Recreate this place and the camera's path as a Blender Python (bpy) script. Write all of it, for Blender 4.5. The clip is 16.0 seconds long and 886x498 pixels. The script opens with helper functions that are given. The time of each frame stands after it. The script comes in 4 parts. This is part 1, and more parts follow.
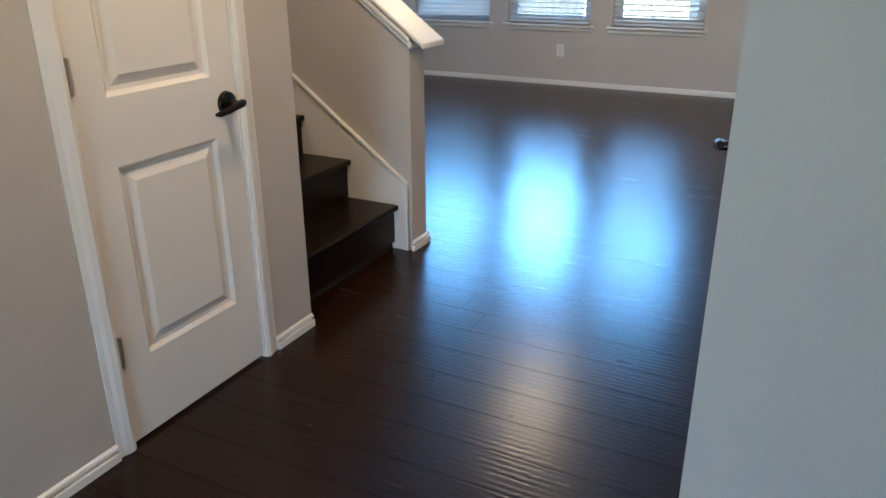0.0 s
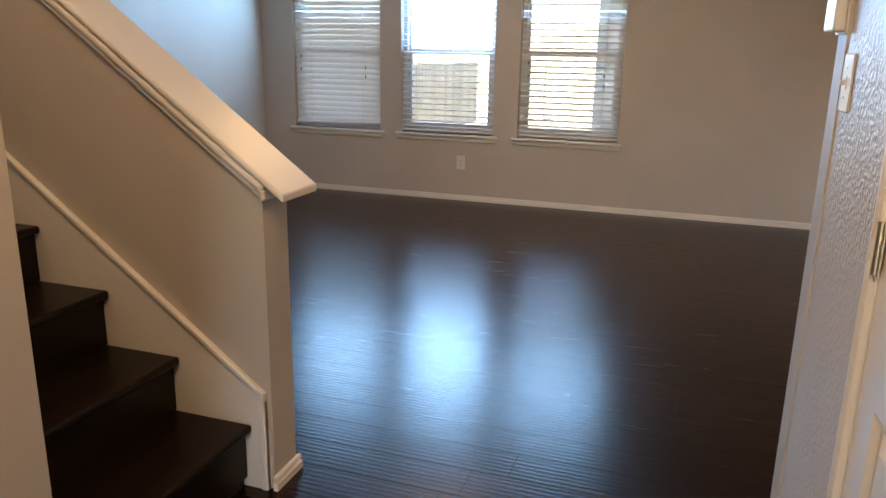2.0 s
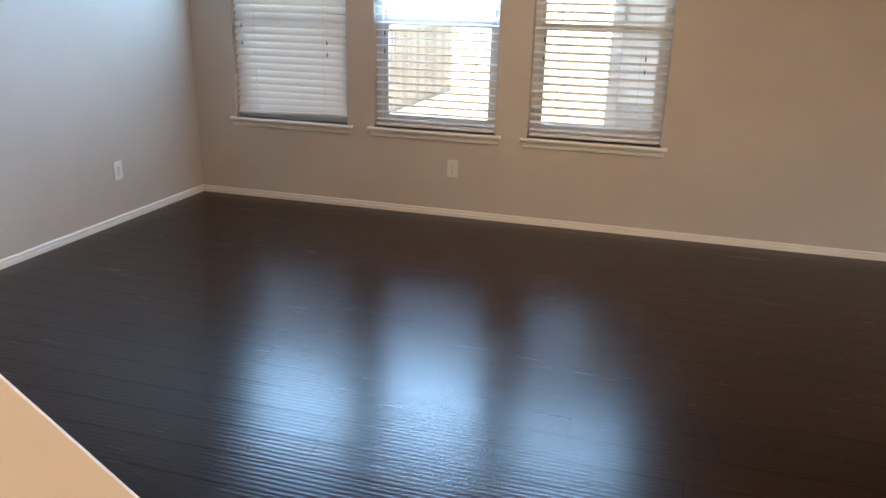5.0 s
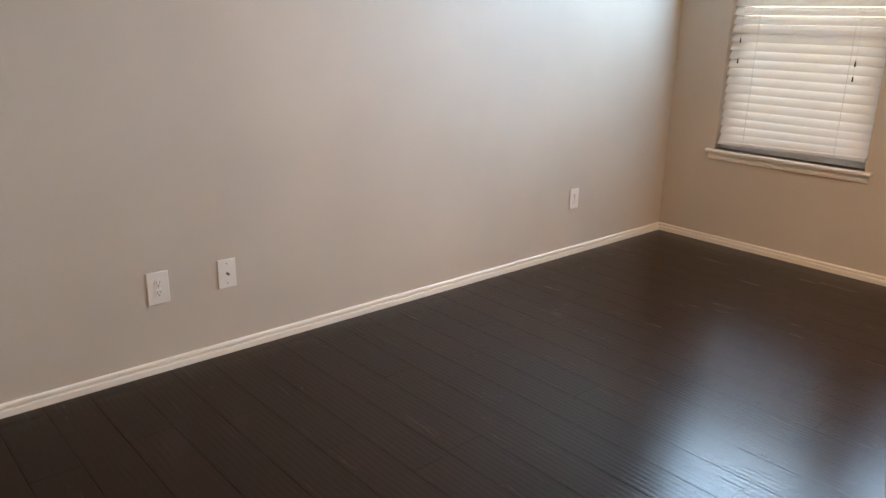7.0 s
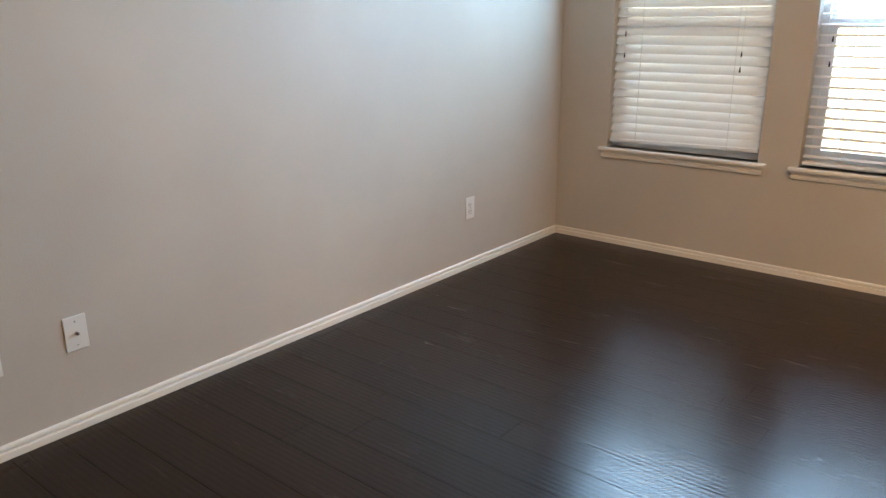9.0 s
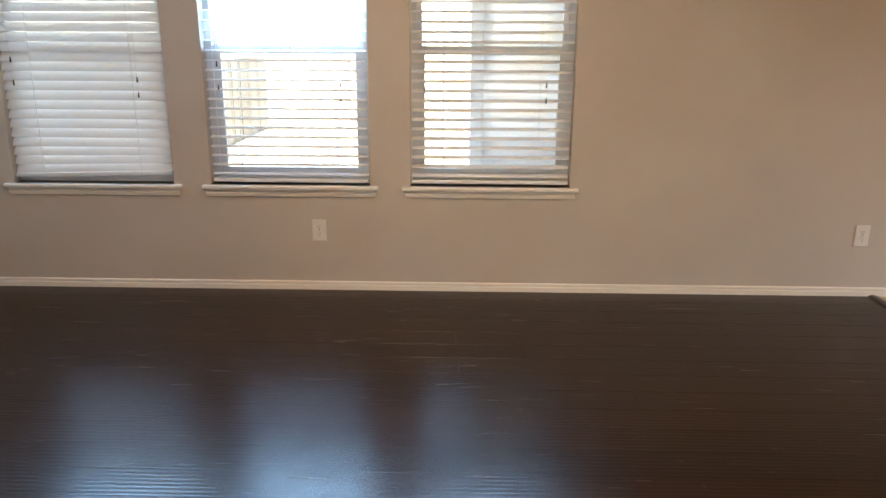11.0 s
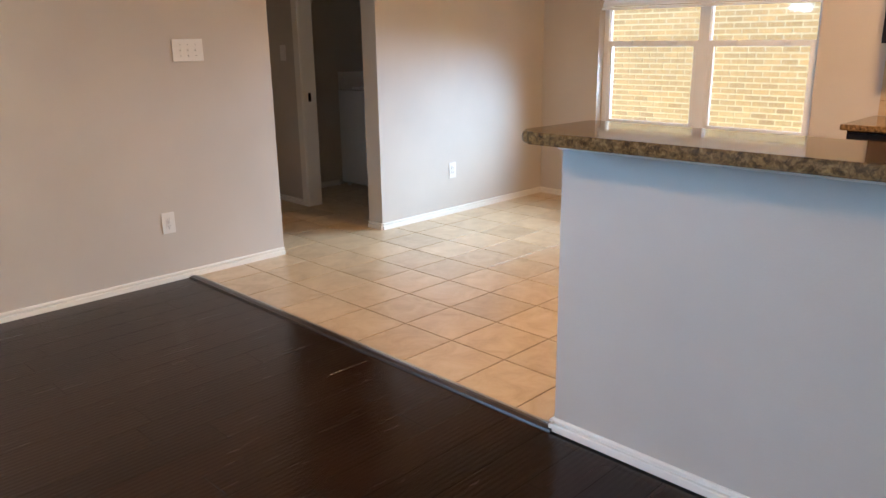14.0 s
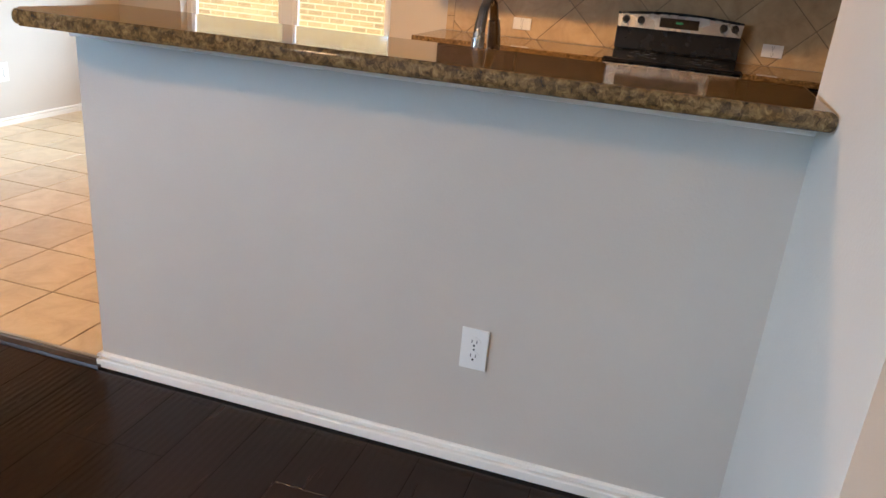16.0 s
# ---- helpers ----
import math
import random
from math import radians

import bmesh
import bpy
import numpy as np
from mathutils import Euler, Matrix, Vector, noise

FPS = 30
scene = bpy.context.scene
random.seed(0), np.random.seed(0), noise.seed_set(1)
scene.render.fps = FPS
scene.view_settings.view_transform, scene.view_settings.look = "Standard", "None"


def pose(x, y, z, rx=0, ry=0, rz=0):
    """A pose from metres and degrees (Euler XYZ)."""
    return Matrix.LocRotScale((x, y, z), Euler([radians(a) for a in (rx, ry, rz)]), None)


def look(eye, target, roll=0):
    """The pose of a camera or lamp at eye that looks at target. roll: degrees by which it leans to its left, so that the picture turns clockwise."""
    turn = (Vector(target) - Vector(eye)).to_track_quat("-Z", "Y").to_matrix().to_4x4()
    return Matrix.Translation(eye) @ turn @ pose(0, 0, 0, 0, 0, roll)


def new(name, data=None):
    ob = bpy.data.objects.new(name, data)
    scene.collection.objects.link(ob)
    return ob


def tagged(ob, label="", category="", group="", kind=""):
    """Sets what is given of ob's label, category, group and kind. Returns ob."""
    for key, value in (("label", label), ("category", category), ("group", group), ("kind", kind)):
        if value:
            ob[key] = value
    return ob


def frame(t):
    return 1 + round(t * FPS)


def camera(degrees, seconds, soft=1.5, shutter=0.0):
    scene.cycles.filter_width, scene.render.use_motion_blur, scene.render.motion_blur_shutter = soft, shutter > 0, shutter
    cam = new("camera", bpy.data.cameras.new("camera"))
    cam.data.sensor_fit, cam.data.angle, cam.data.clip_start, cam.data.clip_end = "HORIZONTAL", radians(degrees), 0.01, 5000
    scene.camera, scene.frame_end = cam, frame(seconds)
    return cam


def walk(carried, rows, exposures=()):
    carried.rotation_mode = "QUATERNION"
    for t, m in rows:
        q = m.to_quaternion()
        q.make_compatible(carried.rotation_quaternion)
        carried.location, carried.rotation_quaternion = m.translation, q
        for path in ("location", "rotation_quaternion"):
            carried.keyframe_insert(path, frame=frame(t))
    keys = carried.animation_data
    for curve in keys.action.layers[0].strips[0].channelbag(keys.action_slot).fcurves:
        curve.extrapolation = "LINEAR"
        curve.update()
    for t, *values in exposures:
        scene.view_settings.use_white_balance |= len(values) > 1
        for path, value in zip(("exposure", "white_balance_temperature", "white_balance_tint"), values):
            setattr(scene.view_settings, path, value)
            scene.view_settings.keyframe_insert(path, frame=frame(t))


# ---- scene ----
cam = camera(61.2, 16.0)
PATH = [
    (0, (4.563, -7.522, 1.332), (3.71, -5.875, 0.584), -0.3),
    (0.5, (4.487, -7.275, 1.364), (3.619, -5.58, 0.754), 0.4),
    (1, (4.345, -7.04, 1.359), (3.525, -5.296, 0.823), -0.3),
    (1.5, (4.204, -6.77, 1.36), (3.499, -4.971, 0.845), -0.3),
    (2, (4.09, -6.474, 1.358), (3.464, -4.647, 0.838), 1.0),
    (2.5, (3.993, -6.206, 1.351), (3.443, -4.358, 0.82), 0.3),
    (3, (3.892, -5.991, 1.365), (3.394, -4.132, 0.824), 0.2),
    (3.2, (3.864, -5.891, 1.359), (3.371, -4.031, 0.814), 0.7),
    (5.3, (3.303, -4.862, 1.456), (2.768, -3.044, 0.817), 2.01),
    (5.5, (3.25, -4.773, 1.453), (2.641, -2.979, 0.812), 1.62),
    (6, (3.125, -4.54, 1.474), (2.274, -2.84, 0.85), -0.83),
    (6.5, (2.943, -4.461, 1.409), (1.827, -2.912, 0.816), -1.1),
    (7, (2.745, -4.39, 1.364), (1.314, -3.126, 0.771), 1.16),
    (7.5, (2.653, -4.358, 1.246), (1.019, -3.363, 0.664), 0.6),
    (8, (2.518, -4.327, 1.228), (0.872, -3.359, 0.632), -0.9),
    (8.5, (2.374, -4.243, 1.295), (0.918, -3.012, 0.69), -0.3),
    (9, (2.432, -4.169, 1.353), (1.227, -2.685, 0.764), -0.3),
    (9.5, (2.583, -4.081, 1.406), (1.657, -2.41, 0.814), -0.7),
    (9.7, (2.633, -4.055, 1.409), (1.83, -2.322, 0.818), -0.5),
    (11.8, (2.917, -4.041, 1.354), (3.325, -2.158, 0.817), -0.0),
    (12, (2.954, -4.042, 1.348), (3.477, -2.188, 0.811), -0.1),
    (12.5, (2.981, -4.007, 1.353), (3.801, -2.264, 0.814), 0.1),
    (13, (3.028, -4.013, 1.351), (4.059, -2.384, 0.818), -0.3),
    (13.5, (3.085, -4.042, 1.348), (4.295, -2.543, 0.811), -0.5),
    (14, (3.169, -4.074, 1.346), (4.533, -2.715, 0.805), -0.8),
    (14.5, (3.252, -4.118, 1.35), (4.772, -2.944, 0.791), -0.7),
    (15, (3.319, -4.146, 1.338), (4.996, -3.217, 0.769), -0.7),
    (15.5, (3.377, -4.168, 1.333), (5.148, -3.458, 0.734), -0.1),
    (16, (3.46, -4.198, 1.268), (5.258, -3.691, 0.553), 5.2),
]
EXPOSURES = [(0.0, 3.7, 4900, 0), (0.6, 3.3, 5500, 4), (1.2, 3.25, 6300, 10), (3.0, 3.5, 6600, 10), (5.5, 3.6, 7300, 12), (7.0, 3.9, 8900, 16), (8.0, 4.27, 8900, 12), (9.5, 3.65, 7400, 10), (12.0, 3.95, 6800, 10), (13.5, 4.1, 6150, 10), (15.0, 4.33, 6150, 10), (16.0, 4.37, 6750, 10)]
walk(cam, [(t, look(e, g, r)) for t, e, g, r in PATH], EXPOSURES)

# ---- world, sun, lamps ----
world = bpy.data.worlds.new("sky")
scene.world = world
world.use_nodes = True
wn = world.node_tree
sky = wn.nodes.new("ShaderNodeTexSky")
sky.sky_type = "NISHITA"
sky.sun_disc = False
sky.sun_elevation = radians(54)
sky.sun_rotation = radians(184)
wn.links.new(sky.outputs[0], wn.nodes["Background"].inputs[0])
wn.nodes["Background"].inputs[1].default_value = 0.11

SUN_FROM = Vector((math.sin(radians(184)) * math.cos(radians(54)), math.cos(radians(184)) * math.cos(radians(54)), math.sin(radians(54))))
sun = new("sun", bpy.data.lights.new("sun", "SUN"))
sun.data.energy, sun.data.angle, sun.data.color = 4.0, radians(0.5), (1.0, 0.94, 0.85)
sun.matrix_world = look(SUN_FROM * 20, (0, 0, 0))


def ceiling_bulb(x, y, z, power, size=0.3):
    lamp = new("lamp_light", bpy.data.lights.new("lamp_light", "AREA"))
    lamp.data.shape, lamp.data.size = "DISK", size
    lamp.data.energy, lamp.data.color = power, (1.0, 0.60, 0.29)
    lamp.matrix_world = look((x, y, z), (x, y, 0.0))
    return lamp


CEIL = 2.74


def window_light(x, y, z, to, w, h, power, color, spread):
    """An area lamp added at a window to stand in for the sky's light."""
    lamp = new("sky_stand_in", bpy.data.lights.new("sky_stand_in", "AREA"))
    lamp.data.shape, lamp.data.size, lamp.data.size_y = "RECTANGLE", w, h
    lamp.data.energy, lamp.data.color = power, color
    lamp.data.spread = radians(spread)
    lamp.matrix_world = look((x, y, z), to)
    return lamp


SKYBLUE = (0.31, 0.60, 1.0)
# added lamps at the upper sashes; the first and third hang inside the blinds
window_light(0.786, -0.015, 1.83, (0.786, -2.0, 1.4), 0.86, 0.38, 3.4, SKYBLUE, 165)
window_light(1.879, 0.146, 1.675, (1.879, -2.0, 1.1), 0.86, 0.66, 7.4, SKYBLUE, 150)
window_light(2.974, -0.015, 1.83, (2.974, -2.0, 1.4), 0.84, 0.38, 2.4, SKYBLUE, 160)
# added inside the nook window for the steep sky light over the low neighbour
window_light(8.38, -1.4, 1.16, (7.52, -0.8, 0.66), 1.6, 0.25, 1.25, (0.50, 0.74, 1.0), 70)
# unseen entry lamp, added to light the doors and the stair's half wall
ceiling_bulb(3.65, -6.0, CEIL - 0.13, 2.2)
ceiling_bulb(1.9, -5.08, CEIL - 0.13, 0.4)
ceiling_bulb(2.6, -2.0, CEIL - 0.13, 3.0, 0.5)
# kitchen lamp, set towards the nook to stand in for outdoor bounce there
ceiling_bulb(6.9, -3.1, CEIL - 0.13, 4.2)


# ---- materials ----
def mat(name):
    m = bpy.data.materials.new(name)
    m.use_nodes = True
    n = m.node_tree
    return m, n, n.nodes["Principled BSDF"]


def node(n, kind, **values):
    nd = n.nodes.new(kind)
    for k, v in values.items():
        nd.inputs[k.replace("_", " ")].default_value = v
    return nd


def ramp(n, src, stops):
    r = n.nodes.new("ShaderNodeValToRGB")
    el = r.color_ramp.elements
    while len(el) < len(stops):
        el.new(0.5)
    for e, (p, c) in zip(el, stops):
        e.position, e.color = p, (*c, 1)
    n.links.new(src, r.inputs[0])
    return r


def coords(n, scale=(1, 1, 1), rot=(0, 0, 0)):
    tc = n.nodes.new("ShaderNodeTexCoord")
    mp = n.nodes.new("ShaderNodeMapping")
    mp.inputs["Scale"].default_value = scale
    mp.inputs["Rotation"].default_value = rot
    n.links.new(tc.outputs["Object"], mp.inputs[0])
    return mp.outputs[0]


def bump(n, b, height, strength, dist):
    bp = node(n, "ShaderNodeBump", Strength=strength, Distance=dist)
    n.links.new(height, bp.inputs["Height"])
    n.links.new(bp.outputs[0], b.inputs["Normal"])
    return bp


def paint(name, col, rough, grain=120.0, relief=0.25, dist=0.002, mottle=0.05):
    """Rolled paint: faint mottling and an orange-peel texture."""
    m, n, b = mat(name)
    v = coords(n)
    big = node(n, "ShaderNodeTexNoise", Scale=1.7, Detail=3.0)
    n.links.new(v, big.inputs["Vector"])
    lo, hi = [c * (1 - mottle) for c in col], [min(1, c * (1 + mottle)) for c in col]
    r = ramp(n, big.outputs[0], [(0.3, lo), (0.7, hi)])
    n.links.new(r.outputs[0], b.inputs["Base Color"])
    fine = node(n, "ShaderNodeTexNoise", Scale=grain, Detail=2.0)
    n.links.new(v, fine.inputs["Vector"])
    bump(n, b, fine.outputs[0], relief, dist)
    b.inputs["Roughness"].default_value = rough
    return m


def plain(name, col, rough, metal=0.0, spec=0.5, coat=0.0):
    """A plain surface with slightly uneven gloss."""
    m, n, b = mat(name)
    v = coords(n)
    nz = node(n, "ShaderNodeTexNoise", Scale=14.0, Detail=4.0)
    n.links.new(v, nz.inputs["Vector"])
    r = ramp(n, nz.outputs[0], [(0.3, (max(0, rough - 0.06),) * 3), (0.7, (min(1, rough + 0.06),) * 3)])
    n.links.new(r.outputs[0], b.inputs["Roughness"])
    b.inputs["Base Color"].default_value = (*col, 1)
    b.inputs["Metallic"].default_value = metal
    b.inputs["Specular IOR Level"].default_value = spec
    b.inputs["Coat Weight"].default_value = coat
    return m


WALL = paint("wall_paint", (0.505, 0.448, 0.382), 0.55, 150, 0.22)
WHITE = paint("trim_paint", (0.76, 0.71, 0.63), 0.4, 30, 0.06, mottle=0.03)
CEILING = paint("ceiling_paint", (0.8, 0.79, 0.76), 0.8, 60, 0.6, 0.004)
TEXTURED = paint("knockdown_paint", (0.56, 0.50, 0.44), 0.42, 75, 0.8, 0.006)
DOOR = paint("door_paint", (0.74, 0.69, 0.62), 0.2, 9, 0.05, mottle=0.02)
PLASTIC = plain("white_plastic", (0.72, 0.69, 0.64), 0.32)
SLAT = plain("blind_slat", (0.86, 0.86, 0.85), 0.4)
_t = SLAT.node_tree
_tr = node(_t, "ShaderNodeBsdfTranslucent", Color=(0.85, 0.88, 0.9, 1))
_mx = node(_t, "ShaderNodeMixShader", Fac=0.22)
_t.links.new(_t.nodes["Principled BSDF"].outputs[0], _mx.inputs[1])
_t.links.new(_tr.outputs[0], _mx.inputs[2])
_t.links.new(_mx.outputs[0], _t.nodes["Material Output"].inputs[0])
VINYL = plain("window_vinyl", (0.78, 0.79, 0.80), 0.35)
BRONZE = plain("dark_bronze", (0.018, 0.014, 0.012), 0.3, 0.85)
DARK = plain("dark_slot", (0.02, 0.02, 0.02), 0.6)
CHROME = plain("brushed_nickel", (0.24, 0.225, 0.21), 0.24, 1.0)
BRASS = plain("hinge_metal", (0.55, 0.47, 0.36), 0.32, 1.0)
STEEL = plain("stainless_steel", (0.58, 0.55, 0.50), 0.27, 1.0)
BLACKGLASS = plain("black_glass", (0.008, 0.008, 0.009), 0.08, 0.0, 0.6)
BLACK = plain("black_enamel", (0.012, 0.012, 0.013), 0.25)
ENAMEL = plain("white_enamel", (0.72, 0.72, 0.71), 0.22)
RUBBER = plain("rubber", (0.6, 0.58, 0.54), 0.7)
CORD = plain("blind_cord", (0.72, 0.72, 0.70), 0.8)
GREENLED = plain("display_green", (0.02, 0.20, 0.10), 0.3)


def wood_floor():
    """Dark hand-scraped boards: long grain, scraped ripples along the board."""
    m, n, b = mat("dark_laminate")
    v = coords(n, (1.2, 14, 1))
    info = n.nodes.new("ShaderNodeObjectInfo")
    add = n.nodes.new("ShaderNodeVectorMath")
    comb = node(n, "ShaderNodeCombineXYZ")
    mul = node(n, "ShaderNodeMath")
    mul.operation = "MULTIPLY"
    mul.inputs[1].default_value = 37.0
    n.links.new(info.outputs["Random"], mul.inputs[0])
    n.links.new(mul.outputs[0], comb.inputs[0])
    n.links.new(mul.outputs[0], comb.inputs[2])
    n.links.new(v, add.inputs[0])
    n.links.new(comb.outputs[0], add.inputs[1])
    grain = node(n, "ShaderNodeTexNoise", Scale=2.6, Detail=9.0, Roughness=0.62, Distortion=0.9)
    n.links.new(add.outputs[0], grain.inputs["Vector"])
    r = ramp(n, grain.outputs[0], [(0.3, (0.0115, 0.0038, 0.0013)), (0.55, (0.0140, 0.0047, 0.0016)), (0.78, (0.0170, 0.0062, 0.0023))])
    hsv = node(n, "ShaderNodeHueSaturation")
    vr = node(n, "ShaderNodeMapRange", To_Min=0.8, To_Max=1.25)
    n.links.new(info.outputs["Random"], vr.inputs[0])
    n.links.new(vr.outputs[0], hsv.inputs["Value"])
    n.links.new(r.outputs[0], hsv.inputs["Color"])
    n.links.new(hsv.outputs[0], b.inputs["Base Color"])
    # scraped ripples
    v2 = coords(n, (1, 1, 1))
    add2 = n.nodes.new("ShaderNodeVectorMath")
    n.links.new(v2, add2.inputs[0])
    n.links.new(comb.outputs[0], add2.inputs[1])
    wave = node(n, "ShaderNodeTexWave", Scale=14.0, Distortion=1.4, Detail=2.0, Detail_Scale=0.5)
    wave.bands_direction = "Y"
    n.links.new(add2.outputs[0], wave.inputs["Vector"])
    fine = node(n, "ShaderNodeMath")
    fine.operation = "MULTIPLY_ADD"
    fine.inputs[1].default_value = 0.02
    n.links.new(grain.outputs[0], fine.inputs[0])
    n.links.new(wave.outputs["Fac"], fine.inputs[2])
    bump(n, b, fine.outputs[0], 0.22, 0.0012)
    rr = ramp(n, grain.outputs[0], [(0.3, (0.22,) * 3), (0.7, (0.28,) * 3)])
    n.links.new(rr.outputs[0], b.inputs["Roughness"])
    b.inputs["Specular IOR Level"].default_value = 0.29
    return m


def stair_wood():
    m, n, b = mat("dark_stair_wood")
    v = coords(n, (14, 1.2, 4))
    grain = node(n, "ShaderNodeTexNoise", Scale=2.6, Detail=8.0, Roughness=0.6, Distortion=0.7)
    n.links.new(v, grain.inputs["Vector"])
    r = ramp(n, grain.outputs[0], [(0.3, (0.005, 0.0026, 0.0017)), (0.7, (0.013, 0.007, 0.0043))])
    n.links.new(r.outputs[0], b.inputs["Base Color"])
    bump(n, b, grain.outputs[0], 0.25, 0.001)
    b.inputs["Roughness"].default_value = 0.32
    b.inputs["Specular IOR Level"].default_value = 0.22
    return m


def tile_mat(name, dark, mid, light, rough):
    """Beige ceramic tile, clouded, no two alike."""
    m, n, b = mat(name)
    info = n.nodes.new("ShaderNodeObjectInfo")
    v = coords(n)
    add = n.nodes.new("ShaderNodeVectorMath")
    mul = node(n, "ShaderNodeVectorMath")
    mul.operation = "SCALE"
    mul.inputs["Scale"].default_value = 23.0
    comb = node(n, "ShaderNodeCombineXYZ")
    for k in range(3):
        n.links.new(info.outputs["Random"], comb.inputs[k])
    n.links.new(comb.outputs[0], mul.inputs[0])
    n.links.new(v, add.inputs[0])
    n.links.new(mul.outputs[0], add.inputs[1])
    nz = node(n, "ShaderNodeTexNoise", Scale=7.0, Detail=8.0, Roughness=0.65, Distortion=0.6)
    n.links.new(add.outputs[0], nz.inputs["Vector"])
    r = ramp(n, nz.outputs[0], [(0.3, dark), (0.5, mid), (0.72, light)])
    hsv = node(n, "ShaderNodeHueSaturation")
    vr = node(n, "ShaderNodeMapRange", To_Min=0.9, To_Max=1.08)
    n.links.new(info.outputs["Random"], vr.inputs[0])
    n.links.new(vr.outputs[0], hsv.inputs["Value"])
    n.links.new(r.outputs[0], hsv.inputs["Color"])
    n.links.new(hsv.outputs[0], b.inputs["Base Color"])
    bump(n, b, nz.outputs[0], 0.12, 0.002)
    b.inputs["Roughness"].default_value = rough
    return m


def granite():
    m, n, b = mat("brown_granite")
    v = coords(n)
    nz = node(n, "ShaderNodeTexNoise", Scale=60.0, Detail=7.0, Roughness=0.7, Distortion=0.8)
    n.links.new(v, nz.inputs["Vector"])
    r = ramp(n, nz.outputs[0], [(0.34, (0.018, 0.011, 0.006)), (0.43, (0.10, 0.054, 0.019)), (0.56, (0.20, 0.12, 0.046)), (0.70, (0.30, 0.205, 0.095))])
    vor = node(n, "ShaderNodeTexVoronoi", Scale=95.0)
    n.links.new(v, vor.inputs["Vector"])
    r2 = ramp(n, vor.outputs["Color"], [(0.25, (0.25, 0.2, 0.17)), (0.5, (1, 1, 1))])
    mix = node(n, "ShaderNodeMix")
    mix.data_type, mix.blend_type = "RGBA", "MULTIPLY"
    mix.inputs[0].default_value = 0.6
    n.links.new(r.outputs[0], mix.inputs[6])
    n.links.new(r2.outputs[0], mix.inputs[7])
    n.links.new(mix.outputs[2], b.inputs["Base Color"])
    b.inputs["Roughness"].default_value = 0.045
    return m


def noisy(name, a, c, scale, rough, relief=0.4, dist=0.01, stretch=(1, 1, 1)):
    m, n, b = mat(name)
    v = coords(n, stretch)
    nz = node(n, "ShaderNodeTexNoise", Scale=scale, Detail=8.0, Roughness=0.6)
    n.links.new(v, nz.inputs["Vector"])
    info = n.nodes.new("ShaderNodeObjectInfo")
    r = ramp(n, nz.outputs[0], [(0.3, a), (0.7, c)])
    hsv = node(n, "ShaderNodeHueSaturation")
    vr = node(n, "ShaderNodeMapRange", To_Min=0.78, To_Max=1.2)
    n.links.new(info.outputs["Random"], vr.inputs[0])
    n.links.new(vr.outputs[0], hsv.inputs["Value"])
    n.links.new(r.outputs[0], hsv.inputs["Color"])
    n.links.new(hsv.outputs[0], b.inputs["Base Color"])
    bump(n, b, nz.outputs[0], relief, dist)
    b.inputs["Roughness"].default_value = rough
    return m


def brick_mat():
    m, n, b = mat("tan_brick")
    geo = n.nodes.new("ShaderNodeNewGeometry")
    r = ramp(n, geo.outputs["Random Per Island"], [(0.0, (0.15, 0.085, 0.032)), (0.35, (0.22, 0.14, 0.056)), (0.7, (0.26, 0.17, 0.072)), (1.0, (0.19, 0.115, 0.045))])
    nz = node(n, "ShaderNodeTexNoise", Scale=24.0, Detail=6.0)
    n.links.new(coords(n), nz.inputs["Vector"])
    r2 = ramp(n, nz.outputs[0], [(0.3, (0.75,) * 3), (0.7, (1.1,) * 3)])
    mix = node(n, "ShaderNodeMix")
    mix.data_type, mix.blend_type = "RGBA", "MULTIPLY"
    mix.inputs[0].default_value = 1.0
    n.links.new(r.outputs[0], mix.inputs[6])
    n.links.new(r2.outputs[0], mix.inputs[7])
    n.links.new(mix.outputs[2], b.inputs["Base Color"])
    bump(n, b, nz.outputs[0], 0.5, 0.006)
    b.inputs["Roughness"].default_value = 0.9
    return m


def glass_mat():
    m, n, b = mat("window_glass")
    n.nodes.remove(b)
    out = n.nodes["Material Output"]
    tr = node(n, "ShaderNodeBsdfTransparent")
    gl = node(n, "ShaderNodeBsdfGlossy", Roughness=0.02)
    mx = node(n, "ShaderNodeMixShader")
    fr = node(n, "ShaderNodeFresnel", IOR=1.45)
    n.links.new(fr.outputs[0], mx.inputs[0])
    n.links.new(tr.outputs[0], mx.inputs[1])
    n.links.new(gl.outputs[0], mx.inputs[2])
    n.links.new(mx.outputs[0], out.inputs[0])
    return m


FLOORWOOD = wood_floor()
STAIRWOOD = stair_wood()
TILE = tile_mat("beige_floor_tile", (0.42, 0.285, 0.155), (0.52, 0.375, 0.22), (0.60, 0.46, 0.295), 0.3)
SPLASH = tile_mat("tan_wall_tile", (0.35, 0.225, 0.105), (0.45, 0.305, 0.155), (0.53, 0.375, 0.21), 0.42)
GROUT = noisy("brown_grout", (0.07, 0.045, 0.03), (0.12, 0.08, 0.05), 40, 0.9, 0.3, 0.002)
SPLASH_GROUT = noisy("tan_grout", (0.27, 0.18, 0.09), (0.35, 0.24, 0.13), 40, 0.9, 0.3, 0.002)
SUBFLOOR = noisy("board_joint", (0.004, 0.003, 0.002), (0.009, 0.006, 0.004), 30, 0.8)
GRANITE = granite()
CABINET = noisy("espresso_wood", (0.007, 0.0035, 0.002), (0.016, 0.008, 0.0045), 6, 0.3, 0.1, 0.001, (10, 10, 1))
CABINET.node_tree.nodes["Principled BSDF"].inputs["Specular IOR Level"].default_value = 0.12
CONCRETE = noisy("concrete", (0.42, 0.40, 0.37), (0.56, 0.54, 0.50), 3, 0.9)
